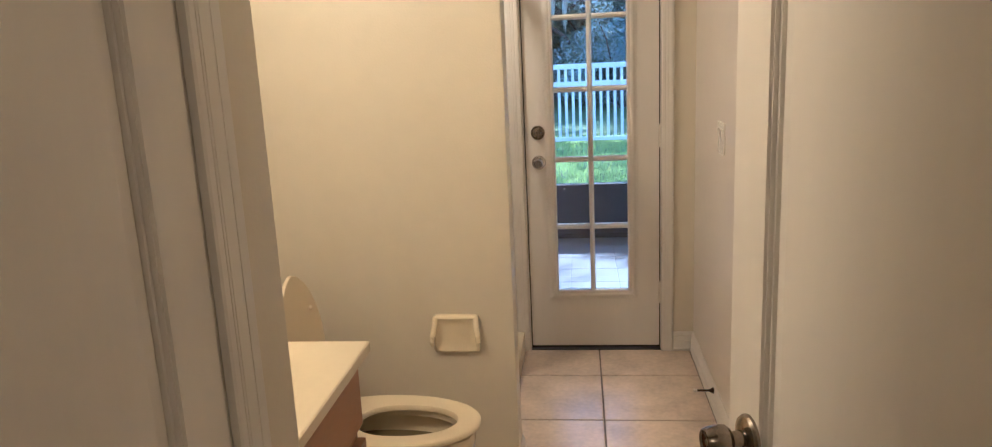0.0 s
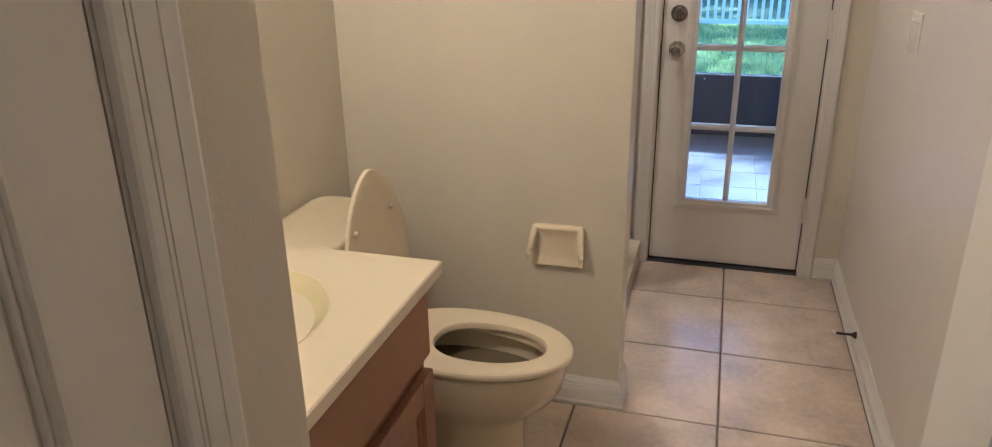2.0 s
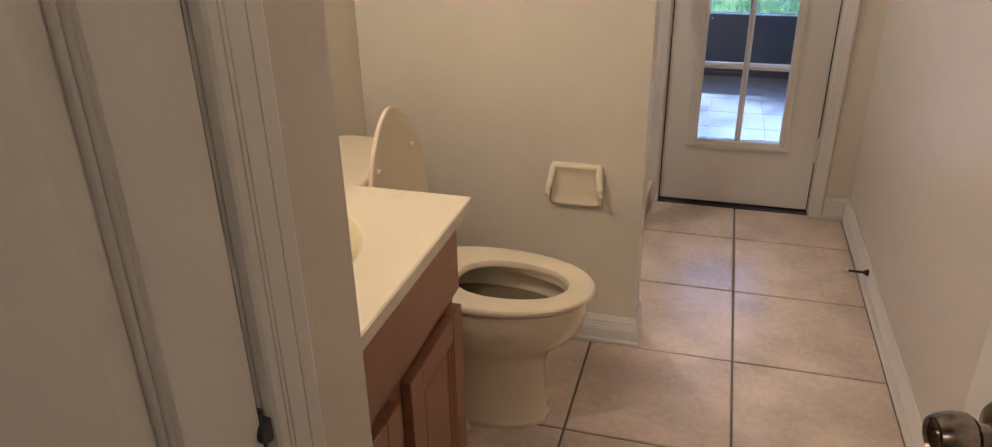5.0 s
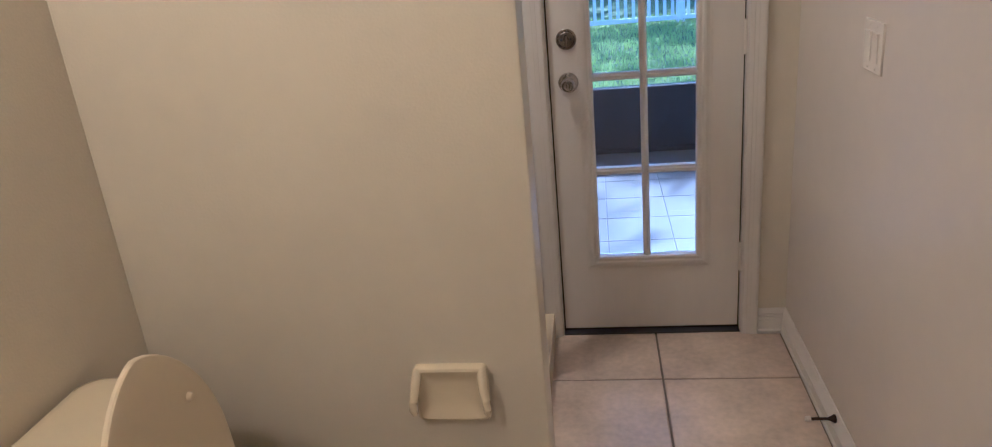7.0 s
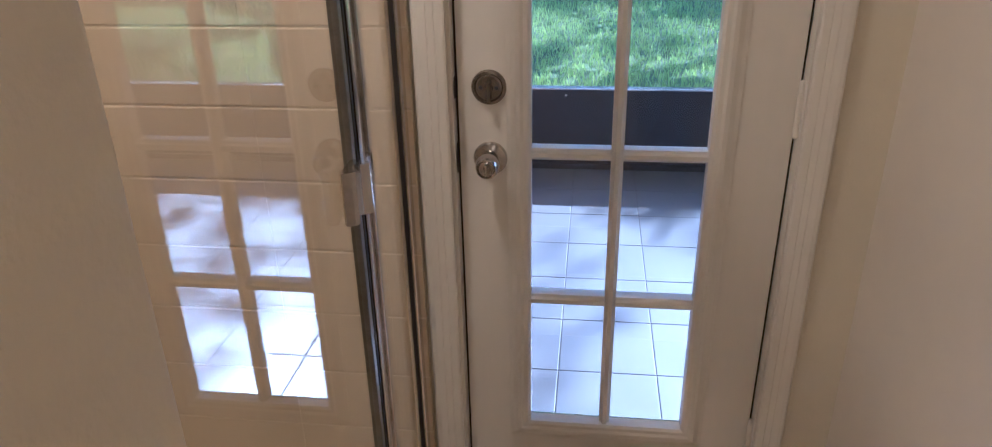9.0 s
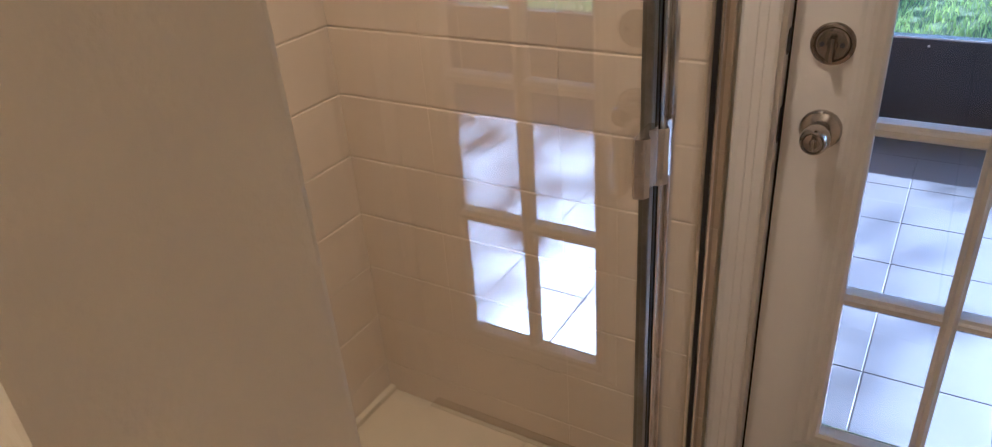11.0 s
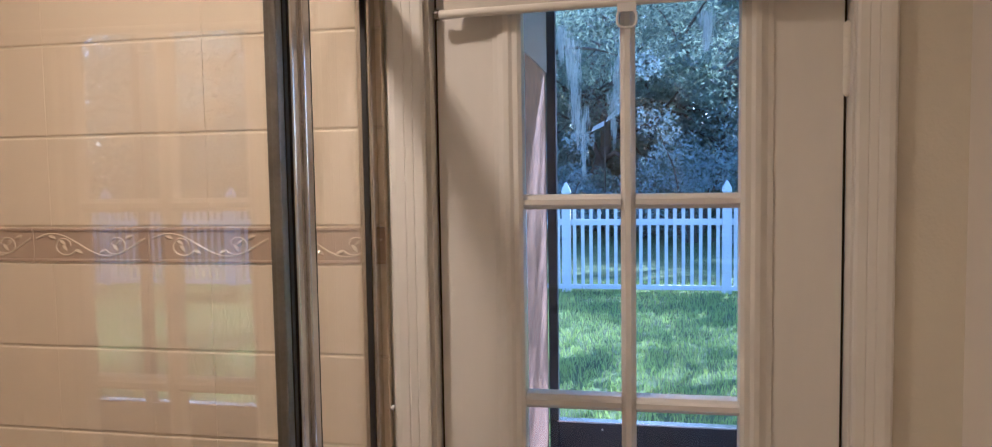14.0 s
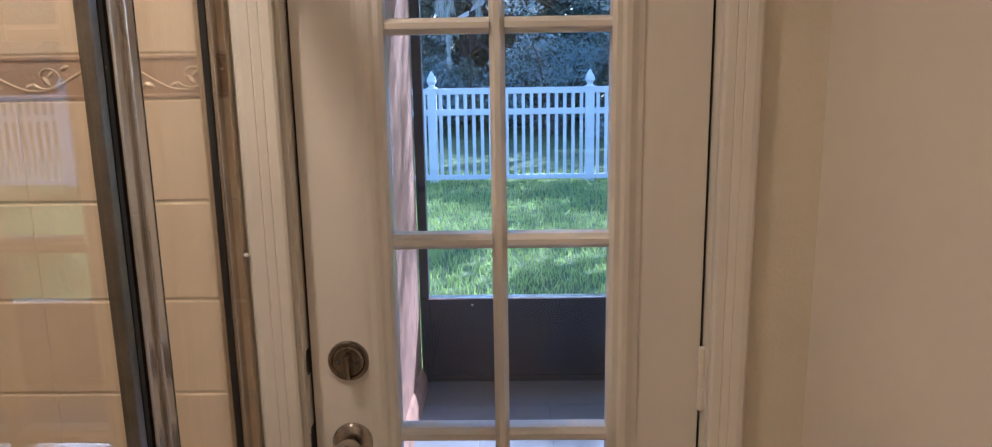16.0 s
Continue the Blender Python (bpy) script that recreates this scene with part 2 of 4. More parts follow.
floor = structure("floor", box(bmesh.new(), -2.0, 0.1, YH - 0.1, 0.10, -0.12, -0.004), M_GROUT, "beige ceramic floor tiles with dark grey grout", "floor")
structure("ceiling", box(bmesh.new(), -2.0, 0.0, YH, 0.12, CEIL, CEIL + 0.12), M_CEIL, "plain white painted ceiling", "ceiling")
structure("wall_right", box(bmesh.new(), XR, 0.0, YH, 0.12, -0.004, CEIL), M_WALL_GLOSS, "satin off-white painted wall", "wall")
bm = box(bmesh.new(), XS - 0.12, DX0 - 0.016, YE, 0.12, -0.004, CEIL)
box(bm, DX1 + 0.016, XR, YE, 0.12, -0.004, CEIL)
box(bm, DX0 - 0.016, DX1 + 0.016, YE, 0.12, 2.055, CEIL)
structure("wall_exit", bm, M_WALL, "off-white wall round the glazed back door", "wall")
structure("wall_partition", box(bmesh.new(), XL, XP, YP0, YP1, -0.004, CEIL, 0.004), M_WALL, "off-white partition between toilet and shower", "wall")
structure("wall_left", box(bmesh.new(), XL - 0.12, XL, YN, YP0 + 0.05, -0.004, CEIL), M_WALL, "off-white wall behind the vanity and toilet", "wall")
structure("wall_shower", box(bmesh.new(), XS - 0.12, XS, YP1 - 0.06, YE, -0.004, CEIL), M_WALL, "side wall of the shower", "wall")
CDY0, CDY1 = -3.195, -2.736                          # closet door
bm = box(bmesh.new(), XL - 0.12, XC, CDY1 + 0.012, YN, -0.004, CEIL, 0.003)
box(bm, XC - 0.11, XC, YH, CDY0 - 0.012, -0.004, CEIL)
box(bm, XC - 0.11, XC, CDY0 - 0.012, CDY1 + 0.012, 2.05, CEIL)
structure("wall_closet", bm, M_WALL, "off-white wall beside the closet door", "wall")
structure("wall_closet_back", box(bmesh.new(), XL - 0.12, XL, YH, CDY1 + 0.012, -0.004, CEIL), M_WALL, "back wall of the closet", "wall")
bm = box(bmesh.new(), XC, -1.07, YD1, YD0, -0.004, CEIL)
box(bm, -0.24, XR, YD1, YD0, -0.004, CEIL)
box(bm, -1.07, -0.24, YD1, YD0, 2.05, CEIL)
structure("wall_entry", bm, M_WALL, "off-white wall round the entry doorway", "wall")
structure("wall_hall", box(bmesh.new(), -2.0, 0.0, YH - 0.1, YH, -0.004, CEIL), M_WALL, "plain end wall of the hall", "wall")

# baseboards: a stepped, grooved profile of (out, up)
BASE = [(0, 0), (0.017, 0), (0.019, 0.012), (0.014, 0.018), (0.014, 0.050), (0.011, 0.053), (0.014, 0.057), (0.010, 0.063), (0.013, 0.067),
        (0.009, 0.073), (0.011, 0.078), (0.006, 0.088), (0.004, 0.094), (0, 0.094)]


def baseboard(points, outs):
    """points: corners along the foot of the wall; outs: the way out of the wall at each corner (longer at a mitre)."""
    bm = swept(bmesh.new(), BASE, [(p, o, (0, 0, 1)) for p, o in zip(points, outs)])
    return structure("baseboard", bm, M_TRIM, "white grooved wooden baseboard", "baseboard")


baseboard([(XR, YD0, 0), (XR, YE, 0), (DX1 + 0.062, YE, 0)], [(-1, 0, 0), (-1, -1, 0), (0, -1, 0)])
baseboard([(XL, YP0, 0), (XP, YP0, 0), (XP, YP1, 0)], [(0, -1, 0), (1, -1, 0), (1, 0, 0)])
baseboard([(XC, CDY1 + 0.078, 0), (XC, YN, 0)], [(1, 0, 0), (1, 0, 0)])

# door casings: a profile of (across, out)
SOFT = [(0, 0), (0, 0.010), (0.004, 0.0125), (0.0165, 0.0135), (0.0180, 0.0128), (0.0195, 0.0140), (0.030, 0.0158), (0.0315, 0.0152), (0.033, 0.0164), (0.046, 0.0178), (0.054, 0.0168), (0.058, 0.0135), (0.060, 0.009), (0.060, 0)]


QUIRK = [(0, 0), (0, 0.010), (0.003, 0.0125), (0.012, 0.0135), (0.0128, 0.0112), (0.0136, 0.0138), (0.017, 0.0142), (0.0178, 0.0120), (0.0186, 0.0145), (0.038, 0.0165), (0.0388, 0.0142), (0.0396, 0.0168), (0.054, 0.019), (0.060, 0.016), (0.060, 0)]


def casing(name, corners, ins, out, label, width=1.0, profile=SOFT):
    """corners: foot, head, head, foot of the opening; ins: the way across the moulding at each."""
    prof = [(a * width, b) for a, b in profile]
    bm = swept(bmesh.new(), prof, [(p, i, out) for p, i in zip(corners, ins)])
    return structure(name, bm, M_TRIM, label, "door casing")


casing("trim_exit_door", [(DX0 - 0.012, YE, 0), (DX0 - 0.012, YE, 2.05), (DX1 + 0.008, YE, 2.05), (DX1 + 0.008, YE, 0)],
       [(-1, 0, 0), (-1, 0, 1), (0.9, 0, 1), (0.9, 0, 0)], (0, -1, 0), "white moulded casing round the back door", 1.0, SOFT)
casing("trim_closet_door", [(XC, CDY1 + 0.008, 0), (XC, CDY1 + 0.008, 2.045), (XC, CDY0 - 0.008, 2.045), (XC, CDY0 - 0.008, 0)],
       [(0, 1.15, 0), (0, 1.15, 1), (0, -1, 1), (0, -1, 0)], (1, 0, 0), "white moulded casing round the closet door", 1.0, QUIRK)
# jamb linings
bm = box(bmesh.new(), DX0 - 0.018, DX0 - 0.005, YE + 0.001, 0.115, 0, 2.05)
box(bm, DX1 + 0.005, DX1 + 0.018, YE + 0.001, 0.115, 0, 2.05)
box(bm, DX0 - 0.018, DX1 + 0.018, YE + 0.001, 0.115, 2.04, 2.056)
structure("trim_exit_jamb", bm, M_TRIM, "white wooden jamb of the back door", "door jamb")
bm = box(bmesh.new(), DX0 - 0.006, DX0 - 0.0005, 0.008, 0.05, 0.0, 2.04)
box(bm, DX0 - 0.006, DX1 + 0.006, 0.006, 0.05, -0.002, 0.014)
box(bm, DX1 + 0.0005, DX1 + 0.006, 0.008, 0.05, 0.0, 2.04)
structure("trim_weatherstrip", bm, M_BLACK, "black rubber seal round the back door", "weatherstrip")
bm = box(bmesh.new(), DX0 - 0.005, DX1 + 0.005, -0.028, 0.16, -0.01, 0.004, 0.002)
structure("trim_threshold", bm, M_DARK, "dark metal threshold of the back door", "threshold")
bm = box(bmesh.new(), XC - 0.10, XC - 0.001, CDY1 + 0.003, CDY1 + 0.012, 0, 2.04)
box(bm, XC - 0.10, XC - 0.001, CDY0 - 0.012, CDY0 - 0.003, 0, 2.04)
box(bm, XC - 0.10, XC - 0.001, CDY0 - 0.012, CDY1 + 0.012, 2.038, 2.05)
structure("trim_closet_jamb", bm, M_TRIM, "white wooden jamb of the closet door", "door jamb")


def knob_parts(parent, place, out, with_turn=False, in_world=True, metal=None):
    """A round rosette, neck and drum knob, that stand out along the unit way out (x or y)."""
    metal = metal or M_NICKEL
    axis = "x" if abs(out[0]) > 0.5 else "y"
    s = out[0] + out[1]
    prof = lambda rows: [(d * s, r) for d, r in rows]
    made = [part("rosette", turned(bmesh.new(), prof([(0, 0.033), (0.004, 0.033), (0.008, 0.030), (0.011, 0.022), (0.013, 0.015)]), axis, place), metal, None, "worn round metal rosette", True),
            part("neck", turned(bmesh.new(), prof([(0.010, 0.012), (0.030, 0.011)]), axis, place), metal, None, "", True),
            part("knob", turned(bmesh.new(), prof([(0.027, 0.012), (0.030, 0.018), (0.035, 0.0218), (0.048, 0.0230), (0.060, 0.0208), (0.0655, 0.0185), (0.066, 0.0165), (0.0630, 0.0145), (0.0615, 0.006), (0.0630, 0.0045)]), axis, place), metal, None, "satin nickel drum knob", True)]
    if with_turn:
        bm = bmesh.new()
        d0, d1 = sorted((0.064 * s, 0.071 * s))
        if axis == "y":
            box(bm, place[0] - 0.003, place[0] + 0.003, place[1] + d0, place[1] + d1, place[2] - 0.010, place[2] + 0.010, 0.0015)
        else:
            box(bm, place[0] + d0, place[0] + d1, place[1] - 0.003, place[1] + 0.003, place[2] - 0.010, place[2] + 0.010, 0.0015)
        made.append(part("thumb_turn", bm, metal))
    made[0].name = "door_handle"
    made[0].parent = parent
    made[0].matrix_parent_inverse = parent.matrix_basis.inverted() if in_world else Matrix.Identity(4)
    for ob in made[1:]:
        ob.parent = made[0]
    return made[0]


def panel_door(name, length, height, columns, mat, label):
    """A moulded panel door in its own axes: x along the leaf from the hinge edge, y through it, z up."""
    door = tagged(new(name), label, "door", "", "structure")
    th, st = 0.035, 0.090
    cols = [(st, length - st)] if columns == 1 else [(st, length / 2 - 0.045), (length / 2 + 0.045, length - st)]
    rows = [(0.22, height - 0.12)]
    bm = bmesh.new()
    xs = sorted({0.0, length, *[v for c in cols for v in c]})
    zs = sorted({0.0, height, *[v for r in rows for v in r]})
    for x0, x1 in zip(xs, xs[1:]):
        for z0, z1 in zip(zs, zs[1:]):
            if (x0, x1) in cols and (z0, z1) in rows:
                continue
            box(bm, x0, x1, -th / 2, th / 2, z0, z1)
    bmesh.ops.remove_doubles(bm, verts=bm.verts[:], dist=1e-5)
    part("leaf_frame", bm, mat, door)
    for x0, x1 in cols:
        for z0, z1 in rows:
            # each panel: ogee moulding, sunk flat, bevelled raised field, the same on both sides
            bm = bmesh.new()
            for s in (-1, 1):
                rings = []
                for inset, depth in ((0.0, 0.0), (0.001, -0.004), (0.003, -0.004), (0.0042, -0.010), (0.007, -0.0085), (0.009, -0.010), (0.010, -0.0155), (0.0135, -0.016), (0.0145, -0.013), (0.042, -0.006), (0.045, -0.0055)):
                    y = s * (th / 2 + depth)
                    rings.append([(x0 + inset, y, z0 + inset), (x1 - inset, y, z0 + inset), (x1 - inset, y, z1 - inset), (x0 + inset, y, z1 - inset)])
                lofted(bm, rings, False, True)
            part("panel", bm, mat, door)
    return door


# ---- doors ----
# closet door, shut, in the wall beside the vanity; its own x axis runs from the hinge to the latch
closet = panel_door("door_closet", CDY1 - CDY0 - 0.004, 2.025, 1, M_DOOR, "shut white panelled closet door with a nickel knob")
closet.matrix_world = pose(XC - 0.016, CDY0 + 0.002, 0.012, 0, 0, 90)
knob_parts(closet, (XC + 0.002, CDY1 - 0.057, 0.890), (1, 0))
bm = box(bmesh.new(), XC - 0.03, XC + 0.003, CDY1 - 0.001, CDY1 + 0.0025, 0.868, 0.930)
turned(bm, [(-0.002, 0.013), (0.004, 0.012)], "x", (XC + 0.003, CDY1 + 0.004, 0.905), 16)
tagged(part("strike_plate", bm, M_DARK), "dark curved metal strike plate on the jamb", "strike plate")

# entry door, standing open towards the right wall
EH, EF = Vector((-0.255, -3.300, 0.0)), Vector((-0.450, -2.480, 0.0))
EL = (EF - EH).length
entry_rz = math.degrees(math.atan2(EF.y - EH.y, EF.x - EH.x))
entry = panel_door("door_entry", EL, 2.025, 1, M_DOOR, "open white panelled entry door with a nickel knob")
entry.matrix_world = pose(EH.x + 0.018, EH.y, 0.012, 0, 0, entry_rz)
knob_parts(entry, (EL - 0.066, 0.0175, 0.876), (0, 1), False, False)
bm = box(bmesh.new(), EL - 0.001, EL + 0.0015, -0.011, 0.011, 0.85, 0.902)
box(bm, EL, EL + 0.010, -0.006, 0.006, 0.868, 0.884, 0.002)
part("latch_plate", bm, M_NICKEL, entry, "small metal latch plate on the edge")

# back door with ten panes
back = tagged(new("door_back"), "white back door with ten glass panes, shut", "door", "", "structure")
GX0, GXM, GX1 = -0.774, -0.608, -0.439
GZ = [0.296, 0.609, 0.930, 1.251, 1.573, 1.893]
bm = box(bmesh.new(), DX0, GX0 - 0.02, 0.0, 0.044, 0.014, 2.036)
box(bm, GX1 + 0.02, DX1, 0.0, 0.044, 0.014, 2.036)
box(bm, GX0 - 0.02, GX1 + 0.02, 0.0, 0.044, 0.014, GZ[0] - 0.02)
box(bm, GX0 - 0.02, GX1 + 0.02, 0.0, 0.044, GZ[-1] + 0.02, 2.036)
part("leaf_frame", bm, M_DOOR, back)
# the raised moulding round the glass
LITE = [(-0.002, 0), (-0.002, 0.006), (0.004, 0.010), (0.012, 0.009), (0.018, 0.012), (0.026, 0.011), (0.036, 0.005), (0.044, 0.003), (0.044, -0.001), (0.018, -0.001), (0.016, -0.028), (-0.002, -0.028)]
zb, zt = GZ[0], GZ[-1]
for nm, a, b, ia, ib in (("lite_moulding", (GX0, 0, zb), (GX0, 0, zt), (-1, 0, -1), (-1, 0, 1)), ("lite_moulding", (GX1, 0, zb), (GX1, 0, zt), (1, 0, -1), (1, 0, 1)),
                         ("lite_moulding", (GX0, 0, zb), (GX1, 0, zb), (-1, 0, -1), (1, 0, -1)), ("lite_moulding", (GX0, 0, zt), (GX1, 0, zt), (-1, 0, 1), (1, 0, 1))):
    part(nm, swept(bmesh.new(), LITE, [(a, ia, (0, -1, 0)), (b, ib, (0, -1, 0))]), M_TRIM, back)
MUNTIN = [(-0.0115, 0.034), (-0.0115, 0.006), (-0.007, 0.002), (-0.004, -0.004), (0.004, -0.004), (0.007, 0.002), (0.0115, 0.006), (0.0115, 0.034)]
part("muntin", swept(bmesh.new(), MUNTIN, [((GXM, 0, zb), (1, 0, 0), (0, 1, 0)), ((GXM, 0, zt), (1, 0, 0), (0, 1, 0))]), M_TRIM, back)
for z in GZ[1:-1]:
    for x0, x1 in ((GX0, GXM - 0.0113), (GXM + 0.0113, GX1)):
        part("muntin", swept(bmesh.new(), MUNTIN, [((x0, 0.0006, z), (0, 0, 1), (0, 1, 0)), ((x1, 0.0006, z), (0, 0, 1), (0, 1, 0))]), M_TRIM, back)
for z0, z1 in zip(GZ, GZ[1:]):
    for x0, x1 in ((GX0, GXM), (GXM, GX1)):
        pane = part("pane", box(bmesh.new(), x0 + 0.003, x1 - 0.003, 0.021, 0.025, z0 + 0.003, z1 - 0.003), M_GLASS, back, "clear glass pane")
        pane.visible_shadow = False
for hz in (0.284, 1.029, 1.777):
    bm = bmesh.new()
    for k in range(5):
        turned(bm, [(hz - 0.050 + k * 0.020 + 0.0006, 0.0056), (hz - 0.050 + k * 0.020 + 0.0010, 0.0066), (hz - 0.050 + (k + 1) * 0.020 - 0.001, 0.0066), (hz - 0.050 + (k + 1) * 0.020 - 0.0006, 0.0056)], "z", (DX1 + 0.003, -0.008, 0.0), 14)
    turned(bm, [(hz - 0.054, 0.003), (hz - 0.051, 0.006), (hz + 0.051, 0.006), (hz + 0.054, 0.003)], "z", (DX1 + 0.003, -0.008, 0.0), 12)
    box(bm, DX1 - 0.001, DX1 + 0.004, -0.004, 0.003, hz - 0.050, hz + 0.050)
    part("hinge", bm, M_PLATE, back, "white painted hinge", True)
knob_parts(back, (-0.850, 0.0, 0.922), (0, -1), True, True, M_STEEL)
bc = (-0.850, 0.0, 1.061)
bolt = part("deadbolt", turned(bmesh.new(), [(0, 0.033), (-0.003, 0.033), (-0.006, 0.031), (-0.007, 0.027), (-0.0055, 0.025), (-0.0075, 0.022), (-0.008, 0.002)], "y", bc), M_NICKEL, back, "round satin nickel deadbolt", True)
part("thumb_turn", box(turned(bmesh.new(), [(-0.007, 0.009), (-0.014, 0.007)], "y", bc, 16), bc[0] - 0.005, bc[0] + 0.005, -0.024, -0.010, bc[2] - 0.024, bc[2] + 0.014, 0.003), M_NICKEL, bolt, "flat upright thumb turn", True)
for sx in (-0.0145, 0.0145):
    part("screw", turned(bmesh.new(), [(-0.007, 0.0042), (-0.0092, 0.0036), (-0.0086, 0.001)], "y", (bc[0] + sx, 0, bc[2]), 12), M_DARK, bolt, "dark screw", True)
for z, h in ((0.922, 0.030), (1.061, 0.020)):
    bm = box(bmesh.new(), DX0 - 0.0062, DX0 - 0.0035, -0.012, 0.030, z - h, z + h, 0.001)
    box(bm, DX0 - 0.0095, DX0 - 0.004, -0.016, -0.009, z - h * 0.7, z + h * 0.7, 0.002)
    tagged(part("strike_plate", bm, M_DARK), "dark metal strike plate on the door jamb", "strike plate", "strike plates of the back door")

# roller shade, drawn up
shade = thing("roller_shade", (-0.61, -0.02, 1.97), "cream roller shade drawn up above the door glass", "window shade")
bx0, bx1 = -0.902, -0.328
slope = 0.009
parts = [part("roll", turned(bmesh.new(), [(bx0 + 0.012, 0.0175), (bx0 + 0.013, 0.0195), (bx1 - 0.014, 0.0195), (bx1 - 0.012, 0.0175)], "x", (0, -0.030, 1.948)), M_SHADE, None, "rolled-up cream fabric", True)]
bm = bmesh.new()
lofted(bm, [[(bx0 + 0.014, -0.0500 + 0.020 * u, 1.948 - u * 0.076), (bx1 - 0.014, -0.0500 + 0.020 * u, 1.948 - u * 0.076 + slope * u), (bx1 - 0.014, -0.0490 + 0.020 * u, 1.948 - u * 0.076 + slope * u), (bx0 + 0.014, -0.0490 + 0.020 * u, 1.948 - u * 0.076)] for u in (0.0, 0.3, 0.65, 1.0)])
parts.append(part("fabric", bm, M_SHADE, None, "", True))
tb = turned(bmesh.new(), [(bx0 + 0.004, 0.0068), (bx1 - 0.004, 0.0068)], "x", (0, 0, 0), 16)
bmesh.ops.rotate(tb, verts=tb.verts[:], matrix=Matrix.Rotation(-math.atan2(slope, bx1 - bx0), 3, "Y"))
bmesh.ops.translate(tb, verts=tb.verts[:], vec=(0, -0.030, 1.8675 + slope * 0.5))
dz = -math.tan(math.atan2(slope, bx1 - bx0)) * (bx0 + bx1) / 2
bmesh.ops.translate(tb, verts=tb.verts[:], vec=(0, 0, dz))
parts.append(part("bottom_bar", tb, M_PLATE, None, "pale plastic bottom bar", True))
for x, z in ((bx0, 1.8675), (bx1, 1.8675 + slope)):
    parts.append(part("end_cap", turned(bmesh.new(), [(x - 0.003, 0.006), (x - 0.001, 0.0085), (x + 0.005, 0.0085), (x + 0.006, 0.0075)], "x", (0, -0.030, z), 16), M_NICKEL, None, "brownish end cap", True))
    parts.append(part("bracket", box(bmesh.new(), x - 0.001 if x < -0.6 else x - 0.010, x + 0.010 if x < -0.6 else x + 0.001, -0.048, 0.0, 1.925, 1.968, 0.003), M_DARK, None, "small bracket"))
ring = []
for k in range(28):
    a = 2 * math.pi * k / 28
    ring.append((GXM + 0.014 * abs(math.cos(a)) ** 0.6 * (1 if math.cos(a) > 0 else -1), -0.034, 1.8465 + 0.013 * abs(math.sin(a)) ** 0.6 * (1 if math.sin(a) > 0 else -1)))
parts.append(part("pull_ring", tube(bmesh.new(), ring + ring[:2], 0.0022, 8), M_CLEAR, None, "clear plastic pull ring", True))
parts.append(part("pull_tab", box(bmesh.new(), GXM - 0.014, GXM + 0.014, -0.036, -0.033, 1.856, 1.871, 0.001), M_CLEAR, None, "clear plastic tab"))
under(shade, *parts)

# light switch on the right wall
sw = thing("light_switch", (XR, -0.683, 1.087), "white double rocker light switch plate", "light switch")
parts = [part("plate", box(bmesh.new(), XR - 0.006, XR, -0.742, -0.626, 1.030, 1.144, 0.0025), M_BEIGE)]
for y in (-0.707, -0.661):
    bm = bmesh.new()
    lofted(bm, [[(XR - 0.0062, y - 0.0165, 1.054), (XR - 0.0062, y + 0.0165, 1.054), (XR - 0.0062, y + 0.0165, 1.120), (XR - 0.0062, y - 0.0165, 1.120)],
                [(XR - 0.0075, y - 0.0158, 1.0545), (XR - 0.0075, y + 0.0158, 1.0545), (XR - 0.0112, y + 0.0158, 1.1195), (XR - 0.0112, y - 0.0158, 1.1195)]])
    parts.append(part("rocker", bm, M_BEIGE, None, "white rocker"))
    for z in (1.040, 1.134):
        parts.append(part("screw", turned(bmesh.new(), [(-0.0055, 0.0028), (-0.0068, 0.0026), (-0.0064, 0.0006)], "x", (XR, y, z), 12), M_BEIGE, None, "", True))
under(sw, *parts)

# spring doorstop on the right baseboard
ds = thing("doorstop", (XR - 0.014, -0.66, 0.082), "dark metal doorstop with a white rubber tip", "doorstop")
d0 = Vector((XR - 0.012, -0.66, 0.082))
bm = turned(bmesh.new(), [(0, 0.012), (-0.004, 0.012), (-0.010, 0.008), (-0.018, 0.0045)], "x", d0, 16)
for k in range(16):
    turned(bm, [(-0.017 - k * 0.003, 0.0038), (-0.0185 - k * 0.003, 0.0048), (-0.020 - k * 0.003, 0.0038)], "x", d0, 10)
under(ds, part("rod", bm, M_SPRING, None, "dark spring rod", True),
      part("tip", turned(bmesh.new(), [(-0.064, 0.006), (-0.066, 0.0075), (-0.076, 0.0075), (-0.079, 0.005)], "x", d0, 14), M_PLATE, None, "white rubber tip", True))

# a small pin left in the edge of the casing
pin = tagged(part("wall_pin", turned(bmesh.new(), [(0.016, 0.0012), (-0.006, 0.0012), (-0.0062, 0.0034), (-0.009, 0.0036), (-0.0105, 0.002)], "y", (-0.980, -0.046, 1.248), 12), M_VINYL, None, "", True), "small white pin in the door casing", "pin")

# ---- toilet ----
TY = -1.568                                            # its middle line


def oval(x0, x1, half, z, n=40, point=0.62, y=TY, front=0.94):
    """A seat-shaped ring from its back x0 to its tip x1: wide behind, narrower in front."""
    xc = x0 + (x1 - x0) * 0.44
    out = []
    for k in range(n):
        a = 2 * math.pi * k / n
        c, s = math.cos(a), math.sin(a)
        rx = (x1 - xc) if c > 0 else (xc - x0)
        e = front if c > 0 else point
        out.append((xc + rx * (abs(c) ** (1 if c > 0 else 0.8)) * (1 if c > 0 else -1), y + half * (abs(s) ** e) * (1 if s > 0 else -1), z))
    return out


